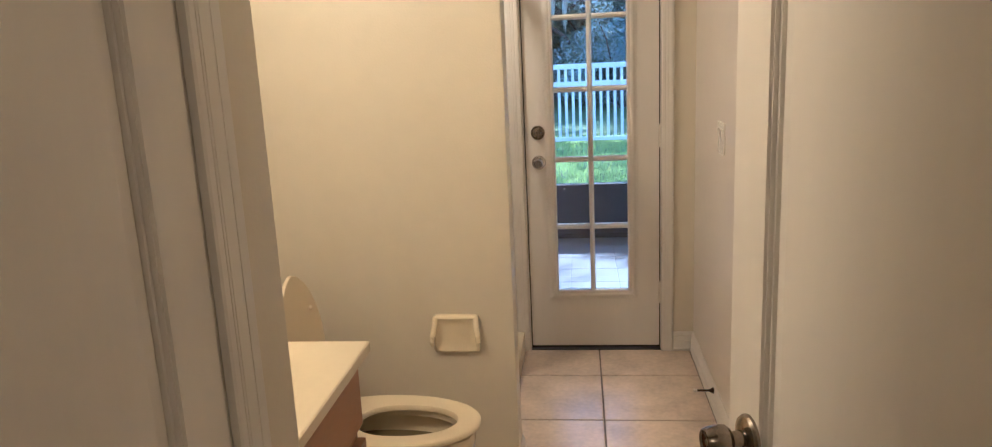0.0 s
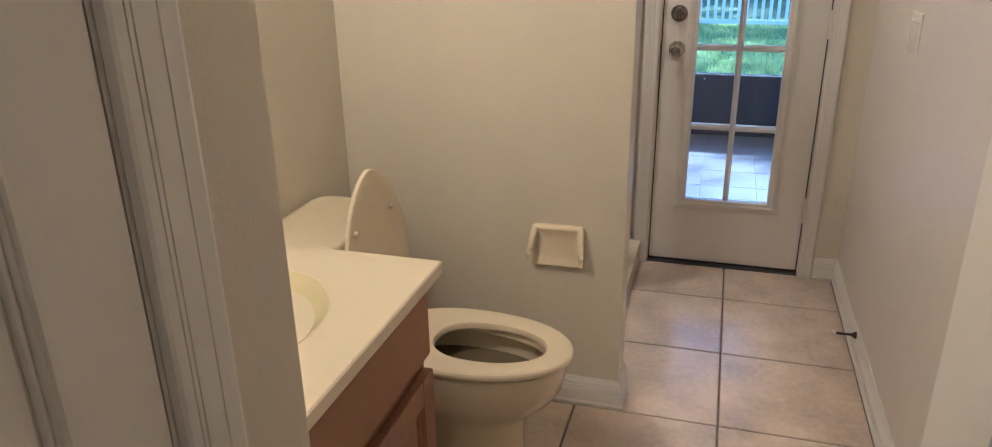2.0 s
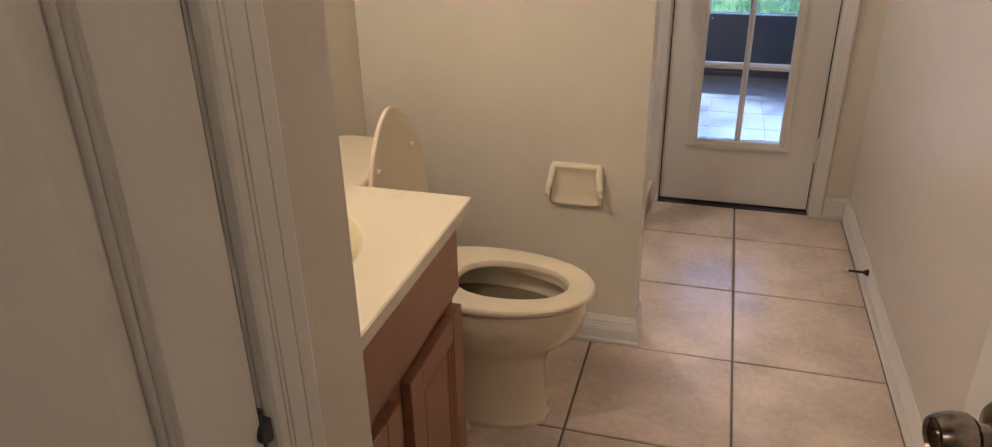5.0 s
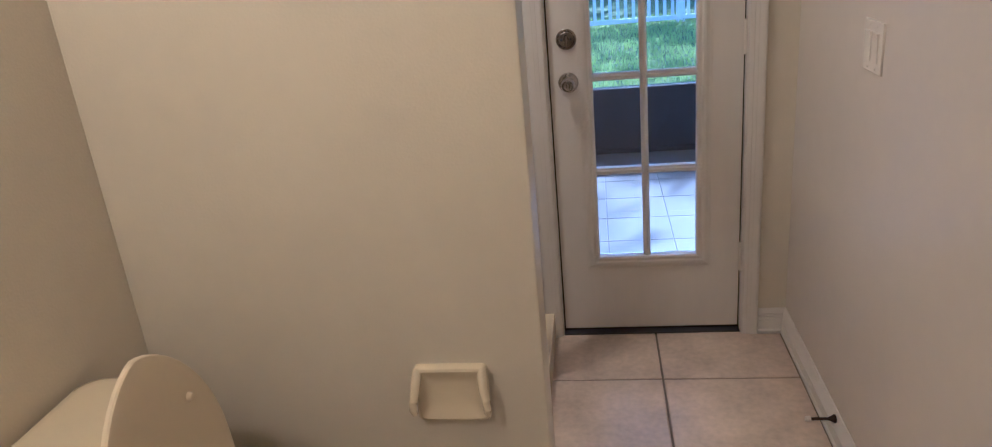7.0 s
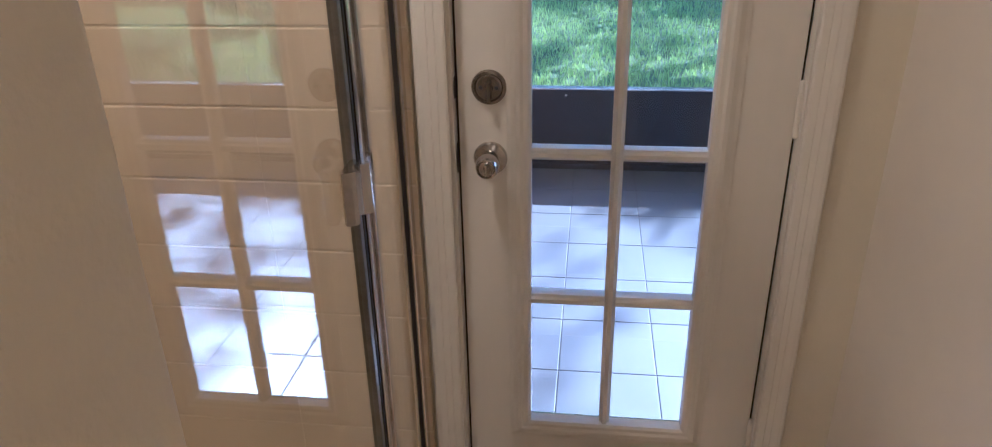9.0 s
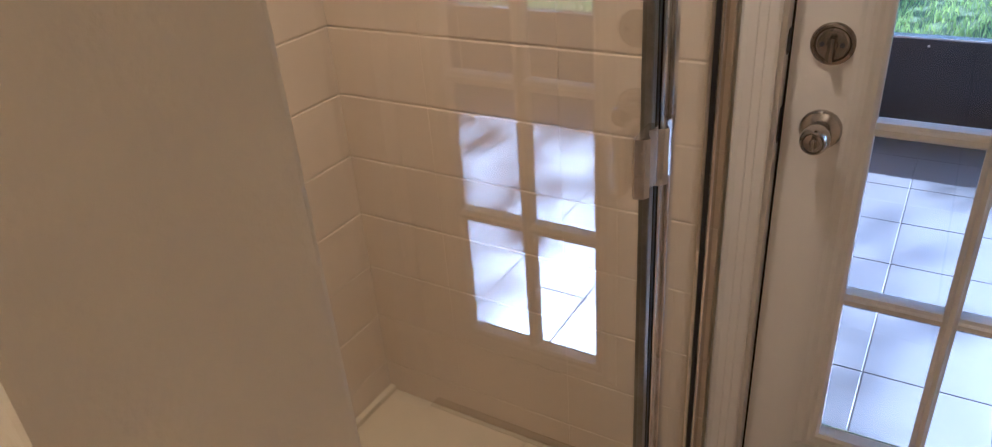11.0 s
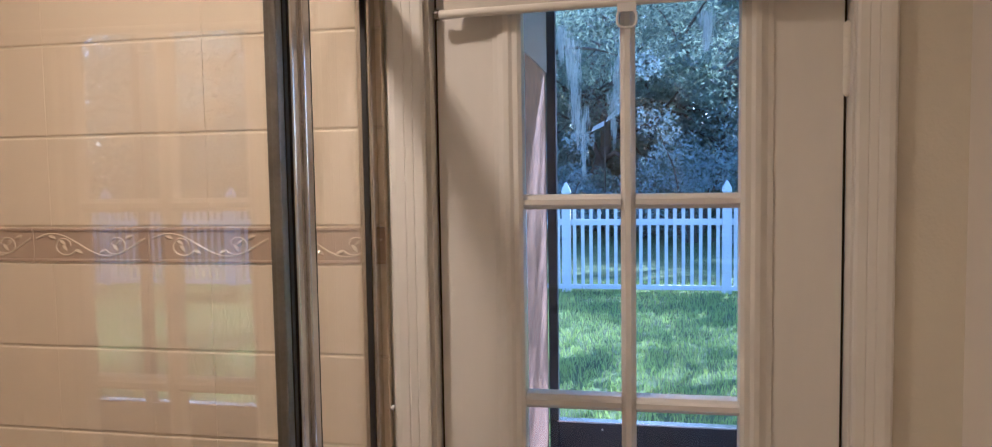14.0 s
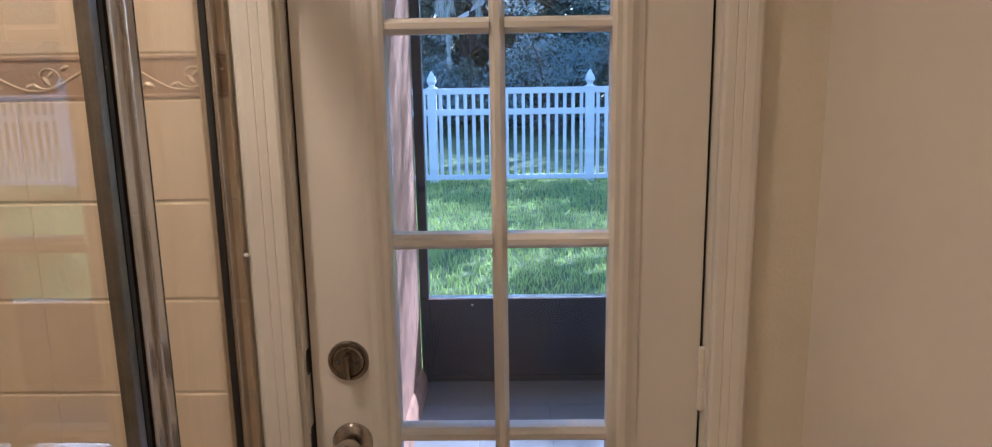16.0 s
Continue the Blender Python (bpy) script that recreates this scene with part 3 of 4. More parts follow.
toilet = thing("toilet", (-1.35, TY, 0), "bone-coloured toilet with its lid raised against the tank", "toilet")
bm = bmesh.new()
outer = [oval(-1.36, -1.066, 0.094, 0.0), oval(-1.362, -1.064, 0.096, 0.014), oval(-1.36, -1.070, 0.091, 0.024), oval(-1.365, -1.077, 0.088, 0.10), oval(-1.37, -1.078, 0.088, 0.165),
         oval(-1.39, -1.070, 0.094, 0.205), oval(-1.41, -1.048, 0.110, 0.235), oval(-1.43, -1.008, 0.134, 0.268), oval(-1.44, -0.982, 0.151, 0.305), oval(-1.445, -0.970, 0.157, 0.355), oval(-1.445, -0.970, 0.157, 0.384),
         oval(-1.435, -0.978, 0.150, 0.390), oval(-1.375, -1.02, 0.110, 0.389), oval(-1.375, -1.02, 0.109, 0.370), oval(-1.415, -0.988, 0.144, 0.364), oval(-1.412, -0.998, 0.136, 0.31), oval(-1.38, -1.03, 0.115, 0.262), oval(-1.32, -1.13, 0.06, 0.17)]
bowl = part("bowl", lofted(bm, outer), M_PORCELAIN, None, "bone porcelain bowl on a waisted foot", True)
water = part("water", lofted(bmesh.new(), [oval(-1.409, -1.002, 0.133, 0.308), oval(-1.409, -1.002, 0.133, 0.3095)]), M_WATER, bowl, "still water, the bowl's shade in its dark colour")
bm = bmesh.new()
seat_rings = [oval(-1.428, -0.964, 0.160, 0.394), oval(-1.434, -0.954, 0.164, 0.399), oval(-1.434, -0.954, 0.164, 0.406), oval(-1.431, -0.957, 0.161, 0.411), oval(-1.425, -0.963, 0.156, 0.4135), oval(-1.418, -0.970, 0.150, 0.414), oval(-1.322, -1.012, 0.101, 0.413, 40, 0.85),
              oval(-1.313, -1.019, 0.095, 0.410, 40, 0.9), oval(-1.310, -1.022, 0.092, 0.404, 40, 0.9), oval(-1.310, -1.022, 0.092, 0.394, 40, 0.9)]
lofted(bm, seat_rings + [seat_rings[0]], False, False)
bmesh.ops.remove_doubles(bm, verts=bm.verts[:], dist=1e-5)
seat = part("seat", bm, M_SEAT, None, "bone plastic elongated seat", True)


def lid_ring(grow, out):
    """The lid's outline as it stands up, leaning back: out metres in front of its back face."""
    rows = []
    for x, y, z in oval(0.0, 0.430 + grow, 0.172 + grow, 0.0, 44, 0.62, TY + 0.003, 1.25):
        rows.append((-1.436 - 0.075 * x + out, y, 0.412 + x))
    return rows


lid = part("lid", lofted(bmesh.new(), [lid_ring(-0.006, -0.012), lid_ring(0, -0.009), lid_ring(0, -0.003), lid_ring(-0.002, 0.000), lid_ring(-0.006, 0.001), lid_ring(-0.03, 0.001)]), M_SEAT, None, "bone plastic lid standing open", True)
for y in (-1.474, -1.680):
    part("bumper", turned(bmesh.new(), [(-0.006, 0.008), (0.004, 0.0078), (0.008, 0.0055), (0.009, 0.002)], "x", (-1.436 - 0.075 * 0.306, y, 0.718), 16), M_SEAT, lid, "round rubber bumper", True)
hinges = [part("hinge", box(bmesh.new(), -1.452, -1.425, y - 0.02, y + 0.02, 0.388, 0.424, 0.006), M_SEAT, None, "seat hinge", True) for y in (TY - 0.075, TY + 0.075)]


def slab_ring(x0, x1, half, z, r=0.045, n=6):
    pts = []
    for cx, cy, a0 in ((x1 - r, TY + half - r, 0), (x0 + r, TY + half - r, 90), (x0 + r, TY - half + r, 180), (x1 - r, TY - half + r, 270)):
        for k in range(n + 1):
            a = radians(a0 + 90 * k / n)
            pts.append((cx + r * math.cos(a), cy + r * math.sin(a), z))
    return pts


tank = part("tank", lofted(bmesh.new(), [slab_ring(-1.705, -1.530, 0.168, 0.385), slab_ring(-1.712, -1.520, 0.178, 0.40), slab_ring(-1.716, -1.508, 0.188, 0.662)]), M_PORCELAIN, None, "bone porcelain tank", True)
part("tank_lid", lofted(bmesh.new(), [slab_ring(-1.722, -1.496, 0.196, 0.660), slab_ring(-1.724, -1.492, 0.200, 0.668), slab_ring(-1.724, -1.492, 0.200, 0.684), slab_ring(-1.722, -1.495, 0.197, 0.690), slab_ring(-1.718, -1.500, 0.192, 0.6945), slab_ring(-1.710, -1.508, 0.184, 0.6965), slab_ring(-1.70, -1.52, 0.174, 0.697)]), M_PORCELAIN, tank, "bone porcelain tank lid", True)
neck = part("neck", box(bmesh.new(), -1.64, -1.41, TY - 0.10, TY + 0.10, 0.20, 0.388, 0.03), M_PORCELAIN, None, "", True)
cap = part("bolt_cap", turned(bmesh.new(), [(0.0, 0.014), (0.008, 0.013), (0.016, 0.008), (0.018, 0.003)], "z", (-1.27, TY - 0.106, 0.0), 14), M_PORCELAIN, None, "round bolt cap", True)
under(toilet, bowl, seat, lid, *hinges, tank, neck, cap)

# ---- paper holder on the partition ----
holder = thing("paper_holder", (-1.075, YP0, 0.54), "glazed cream ceramic toilet paper holder, empty", "paper holder")
hx0, hx1, hz0, hz1, hy = -1.155, -1.001, 0.460, 0.588, YP0


def rim(inset, y, r=0.012):
    pts = []
    for cx, cz, a0 in ((hx1 - inset - r, hz1 - inset - r, 0), (hx0 + inset + r, hz1 - inset - r, 90), (hx0 + inset + r, hz0 + inset + r, 180), (hx1 - inset - r, hz0 + inset + r, 270)):
        for k in range(5):
            a = radians(a0 + 22.5 * k)
            pts.append((cx + r * math.cos(a), y, cz + r * math.sin(a)))
    return pts


plate = part("back_plate", lofted(bmesh.new(), [rim(0, hy), rim(0, hy - 0.012), rim(0.003, hy - 0.018), rim(0.008, hy - 0.021), rim(0.013, hy - 0.019), rim(0.020, hy - 0.015), rim(0.028, hy - 0.0115), rim(0.038, hy - 0.0095)]), M_PORCELAIN, None, "cream ceramic back plate with a raised rim", True)
arms = []
for s, x in ((-1, hx0 + 0.010), (1, hx1 - 0.010)):
    pts = [(x, hy - 0.010, hz1 - 0.008), (x + 0.001 * s, hy - 0.022, hz1 - 0.020), (x + 0.003 * s, hy - 0.034, hz1 - 0.040), (x + 0.008 * s, hy - 0.044, hz1 - 0.062), (x + 0.010 * s, hy - 0.047, hz1 - 0.080), (x + 0.008 * s, hy - 0.044, hz1 - 0.091), (x + 0.005 * s, hy - 0.039, hz1 - 0.093)]
    arms.append(part("arm", tube(bmesh.new(), pts, [0.0095, 0.0105, 0.0098, 0.0088, 0.0080, 0.0065, 0.0030], 14), M_PORCELAIN, None, "curved ceramic arm", True))
under(holder, plate, *arms)

# ---- vanity ----
VX, VY0, VY1 = -1.202, YN + 0.003, -1.912            # front, near end, end beside the toilet
vanity = thing("vanity_cabinet", (-1.45, -2.2, 0), "brown stained wooden vanity cabinet with two doors", "cabinet")
bm = box(bmesh.new(), XL + 0.003, VX, VY0, VY1, 0.095, 0.742, 0.0015)
body = part("body", bm, M_WOOD)
toe = part("toe_kick", box(bmesh.new(), XL + 0.003, VX - 0.06, VY0, VY1 - 0.003, 0.0, 0.095), M_WOOD, None, "dark recessed toe kick")
drawer = part("false_drawer_front", box(bmesh.new(), VX, VX + 0.019, VY0 + 0.02, VY1 - 0.006, 0.580, 0.722, 0.004), M_WOODX, None, "plain wooden false drawer front")
doors = []
for y1, y0 in ((-1.914, -2.196), (-2.244, -2.520)):
    fx0, fx1, st = VX + 0.0005, VX + 0.021, 0.055
    z0, z1 = 0.125, 0.542
    bm = box(bmesh.new(), fx0, fx1, y0, y0 + st, z0, z1, 0.003)
    box(bm, fx0, fx1, y1 - st, y1, z0, z1, 0.003)
    d = part("door", bm, M_WOOD, None, "brown wooden door with a sunk panel")
    part("rail", box(bmesh.new(), fx0, fx1 - 0.0005, y0 + st, y1 - st, z0 + 0.0003, z0 + st, 0.003), M_WOODX, d)
    part("rail", box(bmesh.new(), fx0, fx1 - 0.0005, y0 + st, y1 - st, z1 - st, z1 - 0.0003, 0.003), M_WOODX, d)
    bm = bmesh.new()
    a0, a1, c0, c1 = y0 + st, y1 - st, z0 + st, z1 - st
    lofted(bm, [[(fx0 + dx, a0 + i, c0 + i), (fx0 + dx, a1 - i, c0 + i), (fx0 + dx, a1 - i, c1 - i), (fx0 + dx, a0 + i, c1 - i)]
                for i, dx in ((-0.001, 0.017), (0.004, 0.018), (0.007, 0.013), (0.010, 0.013), (0.013, 0.008), (0.020, 0.007), (0.030, 0.0105), (0.036, 0.011))], False, True)
    part("panel", bm, M_WOOD, d)
    doors.append(d)
under(vanity, body, toe, drawer, *doors)

# marble top with its moulded oval bowl
BXC, BYC, BA, BB = -1.455, -2.215, 0.190, 0.205
cx0, cx1, cy0, cy1 = XL + 0.003, -1.158, YN + 0.003, -1.894
ZT = 0.778
bm = bmesh.new()
N = 72


def edge_point(k):
    a = 2 * math.pi * k / N
    c, s = math.cos(a), math.sin(a)
    t = min(((cx1 - BXC) if c > 0 else (cx0 - BXC)) / c if abs(c) > 1e-6 else 1e9, ((cy1 - BYC) if s > 0 else (cy0 - BYC)) / s if abs(s) > 1e-6 else 1e9)
    return (BXC + c * t, BYC + s * t)


outer_pts = [edge_point(k) for k in range(N)]
for cxp, cyp in ((cx1, cy1), (cx0, cy1), (cx0, cy0), (cx1, cy0)):
    kk = min(range(N), key=lambda k: (outer_pts[k][0] - cxp) ** 2 + (outer_pts[k][1] - cyp) ** 2)
    outer_pts[kk] = (cxp, cyp)


def bowl_ring(f, z):
    rows = []
    for k in range(N):
        a = 2 * math.pi * k / N
        scal = 1 + 0.035 * f * abs(math.sin(a * 4.5)) * (0.5 + 0.5 * math.cos(a - 2.6))
        rows.append((BXC + BA * f * scal * math.cos(a), BYC + BB * f * scal * math.sin(a), z))
    return rows


lip = 0.003
top_rings = [[(x, y, ZT - 0.026) for x, y in outer_pts], [(x, y, ZT - lip) for x, y in outer_pts],
             [(x + (lip if x == cx0 else -lip if x == cx1 else 0), y + (lip if y == cy0 else -lip if y == cy1 else 0), ZT) for x, y in outer_pts],
             bowl_ring(1.03, ZT), bowl_ring(1.0, ZT - 0.0015), bowl_ring(0.95, ZT - 0.008), bowl_ring(0.86, ZT - 0.026), bowl_ring(0.72, ZT - 0.055), bowl_ring(0.5, ZT - 0.080), bowl_ring(0.25, ZT - 0.092), bowl_ring(0.1, ZT - 0.094)]
lofted(bm, top_rings, False, True)
bm.faces.ensure_lookup_table()
for f in bm.faces:
    c = f.calc_center_median()
    f.material_index = 1 if c.z < ZT - 0.001 and ((c.x - BXC) / BA) ** 2 + ((c.y - BYC) / BB) ** 2 < 1.03 else 0
top = tagged(part("countertop", bm, M_MARBLE, None, "", True), "cream cultured marble vanity top with a moulded basin", "countertop")
top.data.materials.append(M_BASIN)
part("apron", box(bmesh.new(), cx0 + 0.01, cx1 - 0.020, cy0 + 0.002, cy1 - 0.012, 0.742, ZT - 0.0255), M_MARBLE, top)

# ---- shower ----
TYB, TXL = -0.045, XS + 0.013                        # faces of the tiles
TP, TW = 0.1495, 0.302                               # height and width of a tile
GXP = -1.010                                         # plane of the glass
structure("shower_pan", box(box(bmesh.new(), XS, -1.05, YP1, YE, 0.0, 0.035, 0.004), XS, XS + 0.03, YP1, YE, 0.0, 0.05, 0.004), M_MARBLE, "cream shower floor pan", "shower pan")
structure("shower_curb", box(bmesh.new(), -1.052, -0.944, YP1 + 0.002, YE - 0.001, -0.003, 0.100, 0.007), M_MARBLE, "white shower curb under the glass", "shower curb")
wall_back = structure("wall_shower_back", box(bmesh.new(), XS, -0.988, TYB + 0.0019, YE - 0.0005, 0.03, CEIL), M_TGROUT, "wide cream glazed wall tiles behind the shower glass", "tiled wall")
wall_side = structure("wall_shower_side", box(bmesh.new(), XS + 0.0005, TXL - 0.0019, YP1 + 0.014, TYB + 0.0019, 0.03, CEIL), M_TGROUT, "wide cream glazed wall tiles on the shower's side", "tiled wall")
wall_front = structure("wall_shower_front", box(bmesh.new(), TXL - 0.0019, -1.052, YP1 + 0.0005, YP1 + 0.013, 0.03, CEIL), M_TGROUT, "wide cream glazed wall tiles on the partition", "tiled wall")
ROWS = []
z = 1.4765
while z > 0.05:
    ROWS.append((max(0.036, z - TP), z))
    z -= TP
z = 1.5385
while z < CEIL - 0.02:
    ROWS.append((z, min(CEIL, z + 0.156)))
    z += 0.156


def tile_mesh(w, h, d=0.0045, g=0.0011, r=0.003, gx=0.0001):
    """One glazed tile, pillowed at its edges; x across, z up, facing -y."""
    bm = bmesh.new()
    ring = lambda i, y: [(sx * (w / 2 - gx - i * 0.08), y, sz * (h / 2 - g - i)) for sx, sz in ((-1, -1), (1, -1), (1, 1), (-1, 1))]
    lofted(bm, [ring(0, 0.001), ring(0, -d * 0.45), ring(r * 0.4, -d * 0.85), ring(r, -d)], False, True)
    return mesh_of("tile", bm, M_TILE)


tile_kinds = {}


def tile_at(parent, a0, a1, z0, z1, place, rz):
    key = (round(a1 - a0, 3), round(z1 - z0, 3))
    if key not in tile_kinds:
        tile_kinds[key] = tile_mesh(*key)
    ob = new("tile", tile_kinds[key])
    ob.parent = parent
    ob.matrix_basis = place((a0 + a1) / 2, (z0 + z1) / 2) @ pose(0, 0, 0, random.uniform(-0.10, 0.10), 0, rz + random.uniform(-0.03, 0.03))


def courses(start, stop, first):
    edges = [start]
    e = first
    while e < stop - 0.012:
        if e > start + 0.012:
            edges.append(e)
        e += TW
    return list(zip(edges, edges[1:] + [stop]))


for z0, z1 in ROWS:
    for a0, a1 in courses(TXL, -0.988, -1.300 - 2 * TW):
        tile_at(wall_back, a0, a1, z0, z1, lambda a, zz: Matrix.Translation((a, TYB + 0.0045, zz)), 0)
    for a0, a1 in courses(YP1 + 0.014, TYB, TYB - 4 * TW):
        tile_at(wall_side, a0, a1, z0, z1, lambda a, zz: Matrix.Translation((TXL - 0.0045, a, zz)), 90)
    if z0 > 0.5:
        for a0, a1 in courses(TXL, -1.054, TXL):
            tile_at(wall_front, a0, a1, z0, z1, lambda a, zz: Matrix.Translation((a, YP1 + 0.0105, zz)), 180)


def border_piece(w):
    """A listello: flat tan ground, two cream rails, and a scrolling leaf in relief; x across, z up, facing -y."""
    base = mesh_of("border_tile", box(box(box(bmesh.new(), -w / 2 + 0.0008, w / 2 - 0.0008, -0.004, 0.002, -0.030, 0.030, 0.001), -w / 2 + 0.001, w / 2 - 0.001, -0.0065, -0.003, 0.0245, 0.0292, 0.001),
                                          -w / 2 + 0.001, w / 2 - 0.001, -0.0065, -0.003, -0.0292, -0.0245, 0.001), M_BORDER)
    bm = bmesh.new()
    for s in (-1, 1):
        c = s * w * 0.22
        pts = []
        for k in range(21):
            a = radians(-150 + 330 * k / 20) * s
            r = 0.019 - 0.0105 * k / 20
            pts.append((c + r * 1.25 * math.cos(a + (0 if s > 0 else math.pi)), -0.0042, s * 0.001 + r * math.sin(a + (0 if s > 0 else math.pi))))
        tube(bm, pts, [0.0021 - 0.0006 * k / 20 for k in range(21)], 6)
        for lx, lz, rot in ((c + 0.006 * s, 0.004, 40 * s), (c - 0.002, -0.005, 130), (c + 0.026 * s, 0.013, 20 * s), (c - 0.026 * s, -0.012, 200 * s)):
            vs = []
            ra = radians(rot)
            for k in range(8):
                t = 2 * math.pi * k / 8
                u, v = 0.0085 * math.cos(t), 0.0042 * math.sin(t)
                vs.append(bm.verts.new((lx + u * math.cos(ra) - v * math.sin(ra), -0.0040, lz + u * math.sin(ra) + v * math.cos(ra))))
            tip = bm.verts.new((lx, -0.0075, lz))
            for k in range(8):
                bm.faces.new((vs[k], vs[(k + 1) % 8], tip))
    tube(bm, [(-w * 0.47 + w * 0.94 * k / 24, -0.0042, 0.019 * math.sin(2 * math.pi * k / 24 + 0.6)) for k in range(25)], 0.0020, 6)
    return base, mesh_of("leaf_relief", bm, M_RELIEF, True)


BW = 0.2265
full_piece = border_piece(BW)
end_piece = border_piece(0.20)
zb_mid = (1.4765 + 1.5385) / 2


def border_at(parent, m, piece):
    ob = new("border_tile", piece[0])
    ob.parent = parent
    ob.matrix_basis = m
    sub = new("leaf_relief", piece[1])
    sub.parent = ob


joint = -1.187
for k, xm in enumerate((joint + 0.0995, joint - BW / 2, joint - BW * 1.5)):
    border_at(wall_back, pose(xm, TYB + 0.0045, zb_mid), end_piece if k == 0 else full_piece)
border_at(wall_back, pose((joint - 2 * BW + TXL) / 2, TYB + 0.0045, zb_mid), border_piece(abs(joint - 2 * BW - TXL)))
for k in range(4):
    y1 = TYB - k * BW
    border_at(wall_side, pose(TXL - 0.0045, y1 - BW / 2, zb_mid, 0, 0, 90), full_piece)
border_at(wall_side, pose(TXL - 0.0045, TYB - 4 * BW - 0.048, zb_mid, 0, 0, 90), border_piece(0.09))

# framed glass enclosure
screen = thing("shower_enclosure", (GXP, -0.5, 0.1), "chrome-framed clear glass shower enclosure with a hinged door", "shower door")
yA, yB, yC, yD = YP1 + 0.004, -0.352, -0.287, TYB - 0.001     # partition, door edge, post, wall


def frame_bar(name, x0, x1, y0, y1, z0, z1, mat=M_CHROME, bevel=0.002, label=""):
    return part(name, box(bmesh.new(), x0, x1, y0, y1, z0, z1, bevel), mat, None, label)


frames = [frame_bar("header", GXP - 0.018, GXP + 0.022, yA, yD, 1.895, 1.936, M_CHROME, 0.004, "aged chrome header rail"),
          frame_bar("header_lip", GXP - 0.010, GXP + 0.012, yA, yB + 0.01, 1.879, 1.895, M_PLATE, 0.001, "pale seal strip"),
          frame_bar("sill", GXP - 0.016, GXP + 0.016, yA, yD, 0.1, 0.122, M_CHROME, 0.003),
          frame_bar("wall_jamb", GXP - 0.014, GXP + 0.014, yD - 0.026, yD, 0.122, 1.895, M_CHROME, 0.003),
          frame_bar("wall_jamb", GXP - 0.014, GXP + 0.014, yA, yA + 0.022, 0.122, 1.895, M_CHROME, 0.003),
          frame_bar("post", GXP - 0.014, GXP + 0.014, yC - 0.052, yC, 0.122, 1.895, M_CHROME, 0.003, "chrome post"),
          frame_bar("post_rib", GXP + 0.0135, GXP + 0.019, yC - 0.030, yC - 0.012, 0.122, 1.895, M_CHROME, 0.002),
          frame_bar("gasket", GXP - 0.008, GXP + 0.0125, yC, yC + 0.005, 0.122, 1.895, M_BLACK, 0.001, "black glazing gasket"),
          frame_bar("gasket", GXP - 0.005, GXP + 0.008, yD - 0.0295, yD - 0.0265, 0.122, 1.895, M_BLACK, 0.001, "black glazing gasket")]
sdoor = frame_bar("door_stile", GXP - 0.009, GXP + 0.011, yB - 0.020, yB - 0.005, 0.135, 1.878, M_STILE, 0.002, "grey metal door stile")
frames.append(frame_bar("door_seal", GXP - 0.008, GXP + 0.012, yB - 0.005, yB + 0.004, 0.135, 1.878, M_BLACK, 0.001, "black magnetic door seal"))
rail1 = frame_bar("door_rail", GXP - 0.009, GXP + 0.009, yA + 0.024, yB - 0.020, 0.135, 0.150, M_CHROME)
frames += [sdoor, rail1]
pane1 = frame_bar("door_glass", GXP - 0.003, GXP + 0.003, yA + 0.024, yB - 0.0195, 0.150, 1.878, M_GLASS, 0.0, "clear glass door")
pane2 = frame_bar("side_glass", GXP - 0.003, GXP + 0.003, yC + 0.0045, yD - 0.029, 0.122, 1.895, M_GLASS, 0.0, "narrow clear side pane")
pane1.visible_shadow = pane2.visible_shadow = False
pull = []
for y0, y1, zc in ((-0.432, -0.372, 1.012), (-0.364, -0.306, 1.000)):
    prof = [(y0, 0.012), (y0 + 0.005, 0.024), (y0 + 0.012, 0.028), (y0 + 0.022, 0.021), ((y0 + y1) / 2 + 0.004, 0.018), (y1 - 0.010, 0.022), (y1 - 0.003, 0.021), (y1, 0.012), (y1 - 0.004, 0.008), (y0 + 0.004, 0.008)]
    bm = lofted(bmesh.new(), [[(GXP + o, y, zz) for y, o in prof] for zz in (zc - 0.040, zc + 0.040)])
    pull.append(part("handle", bm, M_CHROME, None, "curved chrome pull handle", True))
under(screen, *frames, pane1, pane2, *pull)

# ---- outside: porch, lawn, fence, trees ----
PZ, PY = -0.060, 2.53
ground = structure("ground", box(bmesh.new(), -400, 400, 0.125, 900, -0.9, -0.20), M_SOIL, "grass lawn running to the woods", "lawn")
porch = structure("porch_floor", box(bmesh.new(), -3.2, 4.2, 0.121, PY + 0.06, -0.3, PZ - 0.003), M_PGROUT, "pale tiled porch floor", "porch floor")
structure("porch_roof", box(bmesh.new(), -3.4, 4.4, 0.121, 3.15, 2.74, 2.90), M_CEIL, "plain white porch ceiling", "porch roof")
structure("wall_porch", box(bmesh.new(), -1.35, -1.05, 0.121, 2.50, -0.1, 2.739, 0.015), M_STUCCO, "rough pinkish stucco porch wall with shade dapples in its colour", "wall")
structure("porch_beam", box(bmesh.new(), -1.36, -1.044, 0.121, 2.50, 2.10, 2.738, 0.004), M_BEAM, "smooth taupe beam over the stucco porch wall", "beam")
structure("wall_house_outside", box(bmesh.new(), 0.001, 4.4, 0.02, 0.12, -0.2, 2.90), M_OUT, "stucco outside wall of the house", "wall")
structure("wall_house_outside", box(bmesh.new(), -3.4, -1.97, 0.02, 0.12, -0.2, 2.90), M_OUT, "stucco outside wall of the house", "wall")
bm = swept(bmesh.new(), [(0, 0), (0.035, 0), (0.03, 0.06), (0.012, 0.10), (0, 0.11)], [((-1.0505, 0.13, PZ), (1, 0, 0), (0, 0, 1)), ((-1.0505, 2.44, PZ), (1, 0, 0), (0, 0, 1))])
